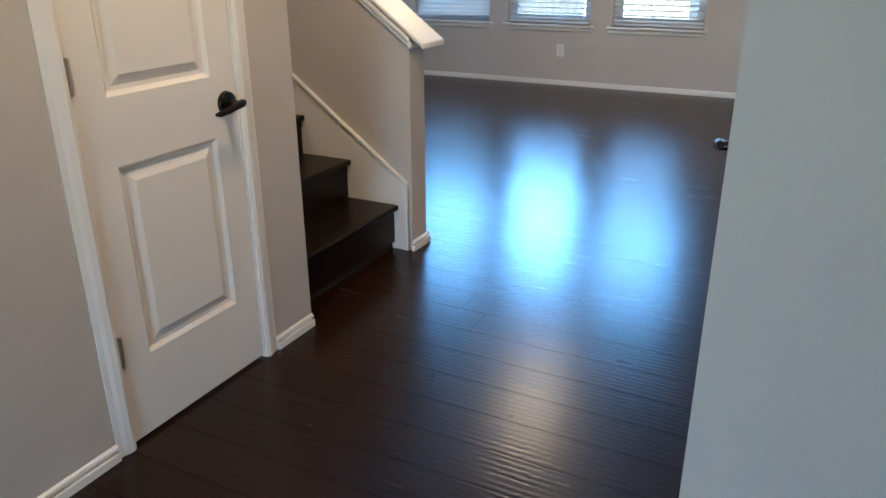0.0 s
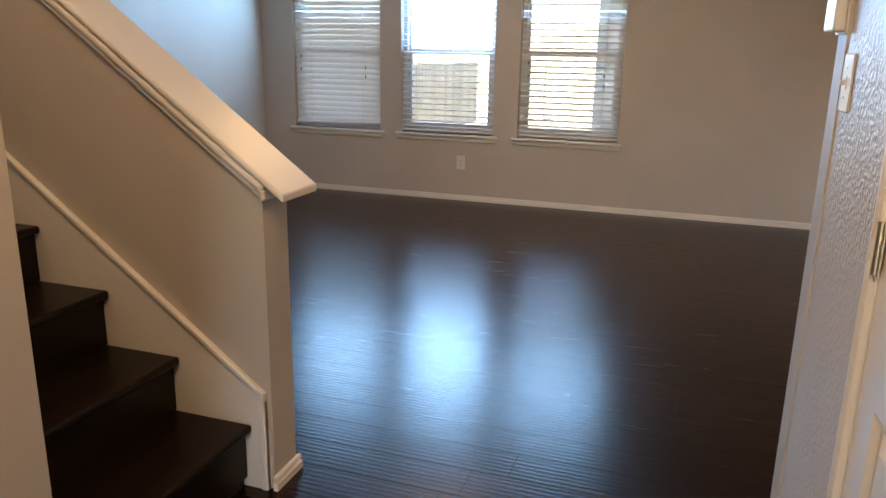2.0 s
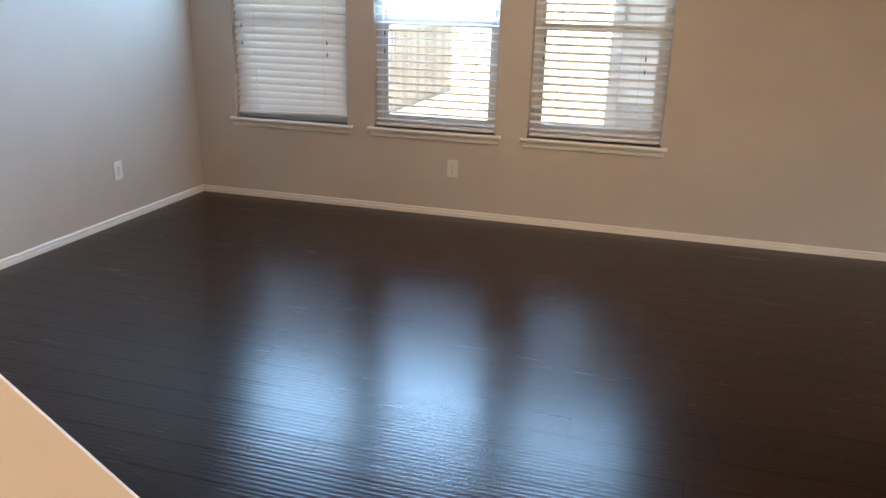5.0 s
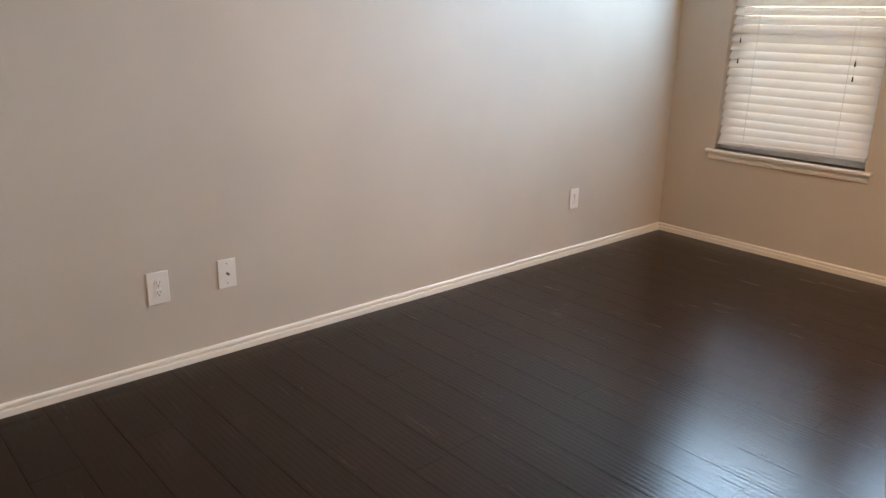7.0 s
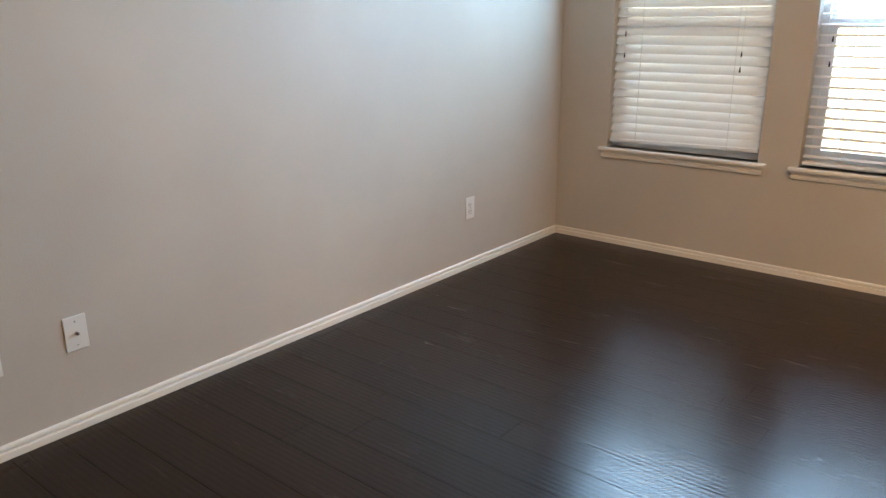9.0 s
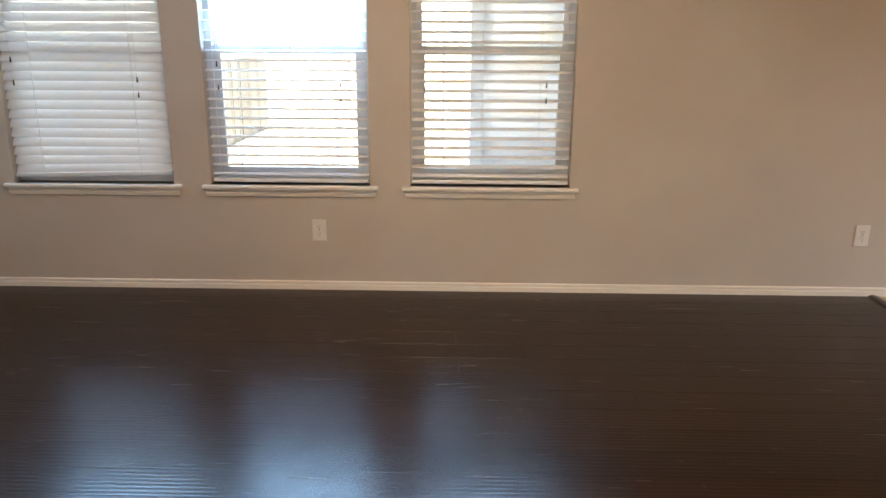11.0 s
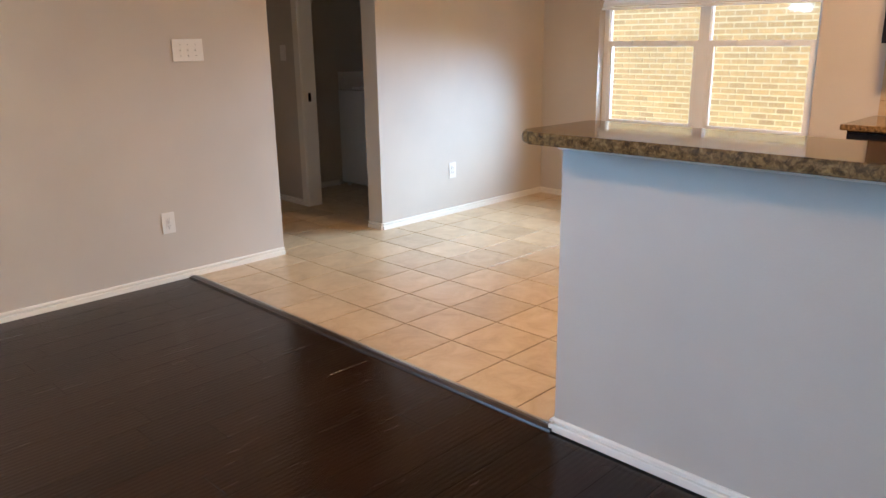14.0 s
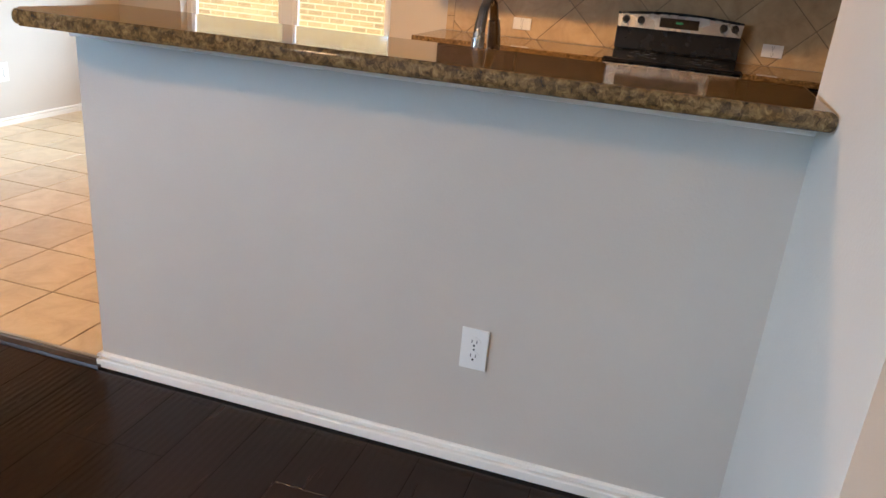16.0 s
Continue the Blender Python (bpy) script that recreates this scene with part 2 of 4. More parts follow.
GRASS = noisy("dry_grass", (0.20, 0.19, 0.11), (0.33, 0.31, 0.20), 6, 0.95, 1.0, 0.05)
FENCE = noisy("weathered_fence", (0.20, 0.17, 0.14), (0.34, 0.30, 0.25), 4, 0.9, 0.4, 0.005, (8, 8, 0.7))
SIDING = noisy("pale_siding", (0.78, 0.78, 0.77), (0.85, 0.85, 0.84), 5, 0.7, 0.1)
MORTAR = noisy("pale_mortar", (0.44, 0.38, 0.25), (0.52, 0.45, 0.31), 30, 0.95)
ROOF = noisy("roof_shingle", (0.08, 0.07, 0.06), (0.16, 0.14, 0.12), 20, 0.95)
BRICK = brick_mat()
GLASS = glass_mat()
STRIP = noisy("transition_wood", (0.016, 0.010, 0.007), (0.035, 0.022, 0.015), 20, 0.3, 0.1, 0.001)
METALSTRIP = plain("strip_edge", (0.42, 0.38, 0.32), 0.35, 0.7)
LAMPGLASS, _n, _b = mat("lamp_glass")
_b.inputs["Base Color"].default_value = (0.9, 0.85, 0.75, 1)
_b.inputs["Emission Color"].default_value = (1.0, 0.74, 0.45, 1)
_b.inputs["Emission Strength"].default_value = 1.0


# ---- building helpers ----
def bx(bm, x0, x1, y0, y1, z0, z1):
    """A box between two corners, added to bm."""
    v = [bm.verts.new(p) for p in ((x0, y0, z0), (x1, y0, z0), (x1, y1, z0), (x0, y1, z0), (x0, y0, z1), (x1, y0, z1), (x1, y1, z1), (x0, y1, z1))]
    for f in ((3, 2, 1, 0), (4, 5, 6, 7), (0, 1, 5, 4), (1, 2, 6, 5), (2, 3, 7, 6), (3, 0, 4, 7)):
        bm.faces.new([v[i] for i in f])
    return bm


def box(x0, x1, y0, y1, z0, z1, bevel=0.0, seg=2):
    bm = bx(bmesh.new(), x0, x1, y0, y1, z0, z1)
    if bevel:
        bmesh.ops.bevel(bm, geom=bm.edges[:], offset=bevel, segments=seg, affect="EDGES", profile=0.5)
    return bm


def rod(bm, a, b, r0, r1=None, seg=16):
    """A round rod from a to b, added to bm."""
    a, b = Vector(a), Vector(b)
    d = b - a
    m = Matrix.Translation((a + b) / 2) @ d.to_track_quat("Z", "Y").to_matrix().to_4x4()
    bmesh.ops.create_cone(bm, cap_ends=True, segments=seg, radius1=r0, radius2=r0 if r1 is None else r1, depth=d.length, matrix=m)
    return bm


def sweep(points, radii, seg=14):
    """A round tube along points with a radius at each."""
    bm = bmesh.new()
    rings = []
    pts = [Vector(p) for p in points]
    for i, p in enumerate(pts):
        d = (pts[min(i + 1, len(pts) - 1)] - pts[max(i - 1, 0)]).normalized()
        q = d.to_track_quat("Z", "Y")
        rings.append([bm.verts.new(p + q @ Vector((radii[i] * math.cos(a), radii[i] * math.sin(a), 0))) for a in [2 * math.pi * k / seg for k in range(seg)]])
    for r0, r1 in zip(rings, rings[1:]):
        for k in range(seg):
            bm.faces.new((r0[k], r0[(k + 1) % seg], r1[(k + 1) % seg], r1[k]))
    bm.faces.new(rings[0][::-1])
    bm.faces.new(rings[-1])
    return bm


def prism(profile, axis, a, b):
    """A profile of (u, z) pairs pushed from a to b along axis 'x' or 'y'."""
    bm = bmesh.new()
    def at(u, z, w):
        return (w, u, z) if axis == "x" else (u, w, z)
    r0 = [bm.verts.new(at(u, z, a)) for u, z in profile]
    r1 = [bm.verts.new(at(u, z, b)) for u, z in profile]
    k = len(profile)
    for i in range(k):
        bm.faces.new((r0[i], r0[(i + 1) % k], r1[(i + 1) % k], r1[i]))
    bm.faces.new(r0[::-1])
    bm.faces.new(r1)
    bmesh.ops.recalc_face_normals(bm, faces=bm.faces[:])
    return bm


def mesh_of(name, bm, material, smooth=False):
    me = bpy.data.meshes.new(name)
    bmesh.ops.recalc_face_normals(bm, faces=bm.faces[:])
    bm.to_mesh(me)
    bm.free()
    me.materials.append(material)
    if smooth:
        for p in me.polygons:
            p.use_smooth = True
        me.set_sharp_from_angle(angle=radians(40))
    return me


def part(name, bm, material, parent, label="", smooth=False):
    ob = new(name, mesh_of(name, bm, material, smooth))
    ob.parent = parent
    return tagged(ob, label)


def solid(name, bm, material, label, category="", kind="structure", smooth=False):
    return tagged(new(name, mesh_of(name, bm, material, smooth)), label, category, "", kind)


def thing(name, at, label, category, group="", rz=0.0):
    ob = new(name)
    ob.empty_display_size = 0.1
    ob.matrix_world = pose(*at, 0, 0, rz)
    return tagged(ob, label, category, group)


def wall(name, axis, u0, u1, w0, w1, z0, z1, holes, label, material=None):
    """A wall along 'x' or 'y' from u0 to u1, w0 to w1 thick, with rectangular holes (u0, u1, z0, z1)."""
    us = sorted({u0, u1, *[h[0] for h in holes], *[h[1] for h in holes]})
    zs = sorted({z0, z1, *[h[2] for h in holes], *[h[3] for h in holes]})
    bm = bmesh.new()
    for a, b in zip(us, us[1:]):
        for c, d in zip(zs, zs[1:]):
            if any(h[0] <= a and b <= h[1] and h[2] <= c and d <= h[3] for h in holes):
                continue
            if axis == "x":
                bx(bm, a, b, w0, w1, c, d)
            else:
                bx(bm, w0, w1, a, b, c, d)
    bmesh.ops.remove_doubles(bm, verts=bm.verts[:], dist=1e-5)
    seen = {}
    for f in bm.faces[:]:
        seen.setdefault(tuple(sorted((round(v.co.x, 4), round(v.co.y, 4), round(v.co.z, 4)) for v in f.verts)), []).append(f)
    for fs in seen.values():
        if len(fs) > 1:
            bmesh.ops.delete(bm, geom=fs, context="FACES_ONLY")
    return solid(name, bm, material or WALL, label, "wall")


BASE_PROFILE = ((0, 0), (0.015, 0), (0.0155, 0.024), (0.013, 0.027), (0.002, 0.028), (0.002, 0.0365), (0.012, 0.037), (0.0105, 0.045), (0.005, 0.049), (0, 0.049))


def baseboard(axis, a, b, w, side):
    """Moulded baseboard on the wall face at w; side is the way it stands out (+1 or -1)."""
    bm = prism([(w + side * u, z) for u, z in BASE_PROFILE], axis, a, b)
    return solid("baseboard", bm, WHITE, "white moulded baseboard along the foot of the wall", "baseboard")


# ---- the shell ----
XB, XE, YK = 5.137, 8.515, -4.49      # bar line, far wall of the nook, wall beside the bar
XL, YL = 2.951, -5.497                # closet wall and its corner at the stair
XR, YR = 4.36, -6.3                   # wall with the flat door, its near corner
YS = -9.6
HALL = (5.783, 6.635)                  # opening to the rear hall
N_WIN = ((0.339, 1.234), (1.44, 2.318), (2.539, 3.409))
WZ0, WZ1, RAIL = 0.60, 2.03, 1.322
E_WIN = (-2.245, -0.555)

wall("wall_north", "x", -0.15, XE + 0.15, 0, 0.15, 0, CEIL, [(a, b, WZ0, WZ1) for a, b in N_WIN] + [(*HALL, 0, CEIL)], "beige painted wall with three windows and a hall opening")
wall("wall_west", "y", YS, 0, -0.15, 0, 0, CEIL, [], "long beige painted living room wall")
wall("wall_east", "y", -6.172, 0, XE, XE + 0.15, 0, CEIL, [(*E_WIN, WZ0, 2.0)], "pale painted wall with a wide double window")
wall("wall_stair", "x", 0, XL - 0.12, YL - 0.12, YL, 0, CEIL, [], "painted wall beside the staircase")
CL = (-6.335, -5.772)                  # closet door leaf
wall("wall_closet", "y", YS, YL, XL - 0.12, XL, 0, CEIL, [(CL[0] - 0.02, CL[1] + 0.02, 0, 2.06)], "pale painted entry wall with a closet door")
DR = (-5.79, -5.11)                   # flat door leaf in the entry wall
ENTRY = [wall("wall_entry", "y", YR, YK - 0.12, XR, XR + 0.12, 0, CEIL, [(DR[0] - 0.02, DR[1] + 0.02, 0, 2.06)], "textured painted entry wall with a white door", TEXTURED)]
wall("wall_foyer", "x", XR + 0.0735, 6.5, YR - 0.004, YR + 0.12, 0, CEIL, [], "pale painted foyer wall end")
wall("wall_bar_side", "x", XR, XB + 0.10, YK - 0.12, YK, 0, CEIL, [], "painted wall beside the breakfast bar")
wall("wall_front", "x", XL, 6.5, YS - 0.15, YS, 0, CEIL, [(3.4, 4.4, 0.0, 2.1)], "painted front wall of the foyer")
wall("wall_foyer_side", "y", YS, YR, 6.5, 6.62, 0, CEIL, [], "painted foyer side wall")
wall("wall_kitchen_south", "x", XR + 0.2, XE, -6.172, -6.05, 0, CEIL, [], "painted kitchen end wall")
# rear hall and laundry
XH = 6.76
HD = (0.16, 1.09)
wall("wall_hall_west", "y", 0.15, 2.4, HALL[0] - 0.12, HALL[0], 0, CEIL, [], "painted rear hall wall")
wall("wall_hall_north", "x", HALL[0] - 0.12, XH, 2.4, 2.52, 0, CEIL, [], "painted end wall of the rear hall")
wall("wall_hall_east", "y", 0.15, 2.4, XH, XH + 0.12, 0, CEIL, [(*HD, 0, 2.06)], "painted rear hall wall with a doorway")
wall("wall_laundry_north", "x", XH + 0.12, XE, 1.68, 1.80, 0, CEIL, [], "painted laundry wall in deep shade")
wall("wall_laundry_east", "y", 0.15, 1.80, XE, XE + 0.15, 0, CEIL, [], "painted laundry side wall")
solid("ceiling", bx(bmesh.new(), -0.15, XE + 0.15, YS - 0.15, 2.52, CEIL, CEIL + 0.2), CEILING, "flat white textured ceiling", "ceiling")

# baseboards
baseboard("x", 0.016, HALL[0], 0, -1)
baseboard("x", HALL[1], XE - 0.016, 0, -1)
baseboard("y", -4.5, 0, 0, 1)
baseboard("y", -2.66, 0, XE, -1)
baseboard("y", YL, CL[1] + 0.067, XL, 1)
baseboard("y", YS, CL[0] - 0.067, XL, 1)
ENTRY.append(baseboard("y", YK, DR[1] + 0.067, XR, -1))
ENTRY.append(baseboard("y", YR, DR[0] - 0.067, XR, -1))
baseboard("x", XR + 0.0735, 6.5, YR - 0.004, -1)
baseboard("x", XR, XB, YK, 1)
baseboard("y", 0, 0.15, HALL[1], -1)
baseboard("y", 0.15, 2.4, HALL[0], 1)
baseboard("y", 1.152, 2.4, XH, -1)
baseboard("x", XH + 0.12, 7.54, 1.68, -1)

# ---- windows of the living room ----
def hung_window(name, u0, u1, z0, z1, rail, label):
    """A single-hung vinyl window in the north wall: frame, two sashes, panes, inner sill and apron."""
    w = thing(name, (u0, 0, z0), label, "window")
    tagged(w, kind="structure")
    L, H, R = u1 - u0, z1 - z0, rail - z0
    y0, y1 = 0.075, 0.135
    f = bmesh.new()
    bx(f, 0, 0.035, y0, y1, 0, H); bx(f, L - 0.035, L, y0, y1, 0, H)
    bx(f, 0.035, L - 0.035, y0, y1, 0, 0.035); bx(f, 0.035, L - 0.035, y0, y1, H - 0.035, H)
    part("window_frame", f, VINYL, w)
    s = bmesh.new()
    bx(s, 0.035, 0.075, y0 + 0.008, y0 + 0.035, 0.035, R + 0.02); bx(s, L - 0.075, L - 0.035, y0 + 0.008, y0 + 0.035, 0.035, R + 0.02)
    bx(s, 0.075, L - 0.075, y0 + 0.008, y0 + 0.035, 0.035, 0.085); bx(s, 0.075, L - 0.075, y0 + 0.004, y0 + 0.035, R - 0.025, R + 0.02)
    lower = part("lower_sash", s, VINYL, w)
    part("sash_lock", box(L / 2 - 0.03, L / 2 + 0.03, y0 - 0.012, y0 + 0.008, R - 0.005, R + 0.018, 0.004), VINYL, lower)
    s = bmesh.new()
    bx(s, 0.035, 0.06, y0 + 0.036, y1 - 0.005, R - 0.02, H - 0.035); bx(s, L - 0.06, L - 0.035, y0 + 0.036, y1 - 0.005, R - 0.02, H - 0.035)
    bx(s, 0.06, L - 0.06, y0 + 0.036, y1 - 0.005, R - 0.02, R + 0.02)
    upper = part("upper_sash", s, VINYL, w)
    g = part("pane", box(0.075, L - 0.075, y0 + 0.02, y0 + 0.024, 0.085, R - 0.025), GLASS, lower)
    g2 = part("pane", box(0.06, L - 0.06, y0 + 0.044, y0 + 0.048, R + 0.02, H - 0.035), GLASS, upper)
    g.visible_shadow = g2.visible_shadow = False
    part("window_sill", box(-0.045, L + 0.045, -0.035, 0.0735, -0.022, 0.0, 0.006), WHITE, w)
    part("apron", prism([(-0.002, -0.064), (-0.012, -0.061), (-0.016, -0.042), (-0.011, -0.037), (-0.014, -0.0225), (-0.002, -0.0225)], "x", -0.03, L + 0.03), WHITE, w)
    return w


for i, (a, b) in enumerate(N_WIN):
    hung_window("window_%d" % (i + 1), a, b, WZ0, WZ1, RAIL, "white vinyl single-hung window above a painted sill")


def slat_mesh(L, tilt, W=0.05):
    """One gently crowned slat, tilted about its length; it lies along x."""
    bm = bmesh.new()
    T = 0.0028
    prof = []
    for k in range(5):
        u = -W / 2 + W * k / 4
        prof.append((u, 0.006 * (1 - (2 * u / W) ** 2)))
    ring = prof + [(u, z - T) for u, z in prof[::-1]]
    c, s = math.cos(tilt), math.sin(tilt)
    r0 = [bm.verts.new((0, u * c - z * s, u * s + z * c)) for u, z in ring]
    r1 = [bm.verts.new((L, u * c - z * s, u * s + z * c)) for u, z in ring]
    k = len(ring)
    for i in range(k):
        bm.faces.new((r0[i], r0[(i + 1) % k], r1[(i + 1) % k], r1[i]))
    bm.faces.new(r0[::-1]); bm.faces.new(r1)
    return mesh_of("slat", bm, SLAT, True)


def blind(u0, u1, z_top, z_bot, tilt, lean, label):
    """A white slatted blind hung inside the window opening."""
    b = thing("window_blind", (u0 + 0.008, 0.036, z_bot), label, "blind", "living room blinds")
    L, H = u1 - u0 - 0.016, z_top - z_bot
    part("headrail", box(0, L, -0.028, 0.028, H - 0.05, H - 0.001, 0.004), SLAT, b)
    part("valance", box(0.0, L, -0.035, -0.029, H - 0.075, H - 0.002, 0.002), SLAT, b)
    me = slat_mesh(L - 0.006, tilt, 0.057 if tilt > 0.8 else 0.05)
    pitch = 0.0505
    n = int((H - 0.09) / pitch)
    for k in range(n):
        ob = new("slat", me)
        ob.parent = b
        sag = lean * max(0.0, 1 - k / 3.0)
        ob.matrix_basis = pose(0.003, 0, 0.045 + k * pitch, random.uniform(-1.2, 1.2), math.degrees(math.atan(sag / L)), 0)
    r = part("bottom_rail", box(0.002, L - 0.002, -0.026, 0.026, 0.002, 0.022, 0.004), SLAT, b)
    r.matrix_basis = pose(0, 0, 0, 0, math.degrees(math.atan(lean / L)), 0)
    for u in (0.17, L - 0.17):
        c = bmesh.new()
        for y in (-0.027, 0.027):
            bx(c, u - 0.0012, u + 0.0012, y - 0.0008, y + 0.0008, 0.02, H - 0.05)
        part("ladder_cord", c, CORD, b)
    for u, zz in ((0.07, 0.62), (0.07, 0.50), (L - 0.14, 0.52), (L - 0.14, 0.44)):
        c = bmesh.new()
        rod(c, (u, -0.034, H - 0.06), (u, -0.034, zz + 0.025), 0.0009, seg=6)
        cord = part("pull_cord", c, CORD, b)
        t = bmesh.new()
        rod(t, (u, -0.034, zz), (u, -0.034, zz + 0.028), 0.005, 0.0025, 10)
        part("tassel", t, BRONZE, cord, "small dark cord tassel")
    return b


blind(*N_WIN[0], WZ1, WZ0 + 0.028, radians(58), -0.022, "closed white slatted blind hanging slightly crooked above the sill")
blind(*N_WIN[1], WZ1, WZ0 + 0.012, radians(4), 0.0, "white slatted blind with its slats turned open")
blind(*N_WIN[2], WZ1, WZ0 + 0.012, radians(13), 0.0, "white slatted blind with its slats half open")

# ---- double window of the nook ----
ew = tagged(thing("window_4", (XE, 0, 0), "wide white double window facing a brick wall", "window"), kind="structure")
ya, yb, z0, z1, rl, ym = *E_WIN, WZ0, 2.0, 1.286, -1.41
f = bmesh.new()
for a, b in ((ya, ya + 0.04), (ym - 0.04, ym + 0.04), (yb - 0.04, yb)):
    bx(f, 0.08, 0.14, a, b, z0, z1)
for a, b in ((ya + 0.04, ym - 0.04), (ym + 0.04, yb - 0.04)):
    bx(f, 0.08, 0.14, a, b, z0, z0 + 0.04)
    bx(f, 0.08, 0.14, a, b, z1 - 0.04, z1)
part("window_frame", f, VINYL, ew)
for a, b in ((ya + 0.04, ym - 0.04), (ym + 0.04, yb - 0.04)):
    s = bmesh.new()
    bx(s, 0.085, 0.115, a, a + 0.035, z0 + 0.04, rl + 0.02); bx(s, 0.085, 0.115, b - 0.035, b, z0 + 0.04, rl + 0.02)
    bx(s, 0.085, 0.115, a + 0.035, b - 0.035, rl - 0.022, rl + 0.02); bx(s, 0.085, 0.115, a + 0.035, b - 0.035, z0 + 0.04, z0 + 0.085)
    sash = part("sash", s, VINYL, ew)
    for k in (0.25, 0.75):
        y = a + (b - a) * k
        part("sash_lock", box(0.07, 0.085, y - 0.03, y + 0.03, rl - 0.002, rl + 0.02, 0.004), VINYL, sash)
    p1 = part("pane", box(0.098, 0.102, a + 0.035, b - 0.035, z0 + 0.085, rl - 0.022), GLASS, sash)
    p2 = part("pane", box(0.12, 0.124, a, b, rl + 0.02, z1 - 0.04), GLASS, ew)
    p1.visible_shadow = p2.visible_shadow = False
part("window_sill", box(-0.03, 0.0785, ya - 0.04, yb + 0.04, z0 - 0.03, z0, 0.006), WHITE, ew)
eb = thing("window_blind", (XE + 0.036, yb - 0.008, 1.545), "white slatted blind drawn up over the nook window", "blind", rz=-90)
L = yb - ya - 0.016
part("headrail", box(0, L, -0.028, 0.028, 0.40, 0.45, 0.004), SLAT, eb)
me = slat_mesh(L - 0.006, radians(62))
for k in range(8):
    ob = new("slat", me)
    ob.parent = eb
    ob.matrix_basis = pose(0.003, 0, 0.05 + k * 0.045, random.uniform(-1, 1), 0, 0)
part("bottom_rail", box(0.002, L - 0.002, -0.026, 0.026, 0.0, 0.022, 0.004), SLAT, eb)

# ---- doors ----
def panel_door(name, label, at, rz, width, lever_u, hinge_u, lever_z, flip):
    """A two-panel leaf in the x-z plane of its own space, face towards -y, with casing, lever and hinges."""
    d = thing(name, at, label, "door", rz=rz)
    tagged(d, kind="structure")
    H = 2.03
    m = 0.10
    leaf = bmesh.new()
    zs = ((0.255, 0.805), (0.985, 1.90))
    bx(leaf, 0, m, 0.0, 0.035, 0.012, H); bx(leaf, width - m, width, 0.0, 0.035, 0.012, H)
    for a, b in ((0.012, zs[0][0]), (zs[0][1], zs[1][0]), (zs[1][1], H)):
        bx(leaf, m, width - m, 0.0, 0.035, a, b)
    body = part("leaf", leaf, DOOR, d)
    for a, b in zs:
        p = bmesh.new()
        r0 = [(m, 0.0, a), (width - m, 0.0, a), (width - m, 0.0, b), (m, 0.0, b)]
        def inset(k, y):
            return [(m + k, y, a + k), (width - m - k, y, a + k), (width - m - k, y, b - k), (m + k, y, b - k)]
        rings = [[p.verts.new(q) for q in r] for r in (r0, inset(0.012, 0.011), inset(0.024, 0.012), inset(0.05, 0.003))]
        for q, w in zip(rings, rings[1:]):
            for k in range(4):
                p.faces.new((q[k], q[(k + 1) % 4], w[(k + 1) % 4], w[k]))
        p.faces.new(rings[-1])
        bx(p, m + 0.001, width - m - 0.001, 0.014, 0.03, a + 0.001, b - 0.001)
        part("panel", p, DOOR, body)
    # jamb and casing
    j = bmesh.new()
    for a, b in ((-0.0195, -0.003), (width + 0.003, width + 0.0195)):
        bx(j, a, b, -0.003, 0.117, 0, H + 0.004)
    bx(j, -0.0195, width + 0.0195, -0.003, 0.117, H + 0.004, H + 0.0195)
    part("jamb", j, WHITE, d)
    prof = ((0.0, 0.0), (0.0, -0.012), (0.012, -0.017), (0.03, -0.014), (0.042, -0.009), (0.058, -0.007), (0.058, 0.0))
    for s, u in ((-1, -0.008), (1, width + 0.008)):
        c = bmesh.new()
        lo = [c.verts.new((u + s * a, b - 0.0, 0)) for a, b in prof]
        hi = [c.verts.new((u + s * a, b - 0.0, H + 0.07)) for a, b in prof]
        for k in range(len(prof)):
            q = (k + 1) % len(prof)
            c.faces.new((lo[k], lo[q], hi[q], hi[k]))
        c.faces.new(lo); c.faces.new(hi)
        part("casing", c, WHITE, d)
    # lever
    r = bmesh.new()
    rod(r, (lever_u, -0.012, lever_z), (lever_u, 0.0, lever_z), 0.033, 0.036, 28)
    rod(r, (lever_u, -0.02, lever_z), (lever_u, -0.012, lever_z), 0.02, 0.03, 28)
    rose = part("door_handle", r, BRONZE, d, "dark bronze lever handle", True)
    rr = bmesh.new()
    rod(rr, (lever_u, -0.062, lever_z), (lever_u, -0.02, lever_z), 0.011, 0.013, 16)
    part("spindle", rr, BRONZE, rose, "", True)
    sgn = flip
    pts = [(lever_u + sgn * -0.014, -0.06, lever_z + 0.006), (lever_u, -0.064, lever_z + 0.004), (lever_u + sgn * 0.03, -0.062, lever_z - 0.002), (lever_u + sgn * 0.06, -0.056, lever_z - 0.011), (lever_u + sgn * 0.085, -0.052, lever_z - 0.015), (lever_u + sgn * 0.10, -0.054, lever_z - 0.013)]
    part("lever", sweep(pts, (0.008, 0.0125, 0.011, 0.009, 0.0085, 0.005)), BRONZE, rose, "", True)
    # hinges
    for z in (0.305, 1.05, 1.80):
        hb = bmesh.new()
        rod(hb, (hinge_u, -0.008, z - 0.045), (hinge_u, -0.008, z + 0.045), 0.0065, seg=12)
        bx(hb, hinge_u - 0.014, hinge_u + 0.014, -0.0055, -0.0035, z - 0.044, z + 0.044)
        part("hinge", hb, BRASS, d, "worn metal hinge", True)
    return d


# closet leaf faces +x: its own x runs along +y
panel_door("door_1", "closed cream two-panel closet door with a dark lever", (XL - 0.004, CL[0], 0), 90, CL[1] - CL[0], CL[1] - CL[0] - 0.045, -0.002, 0.90, -1)
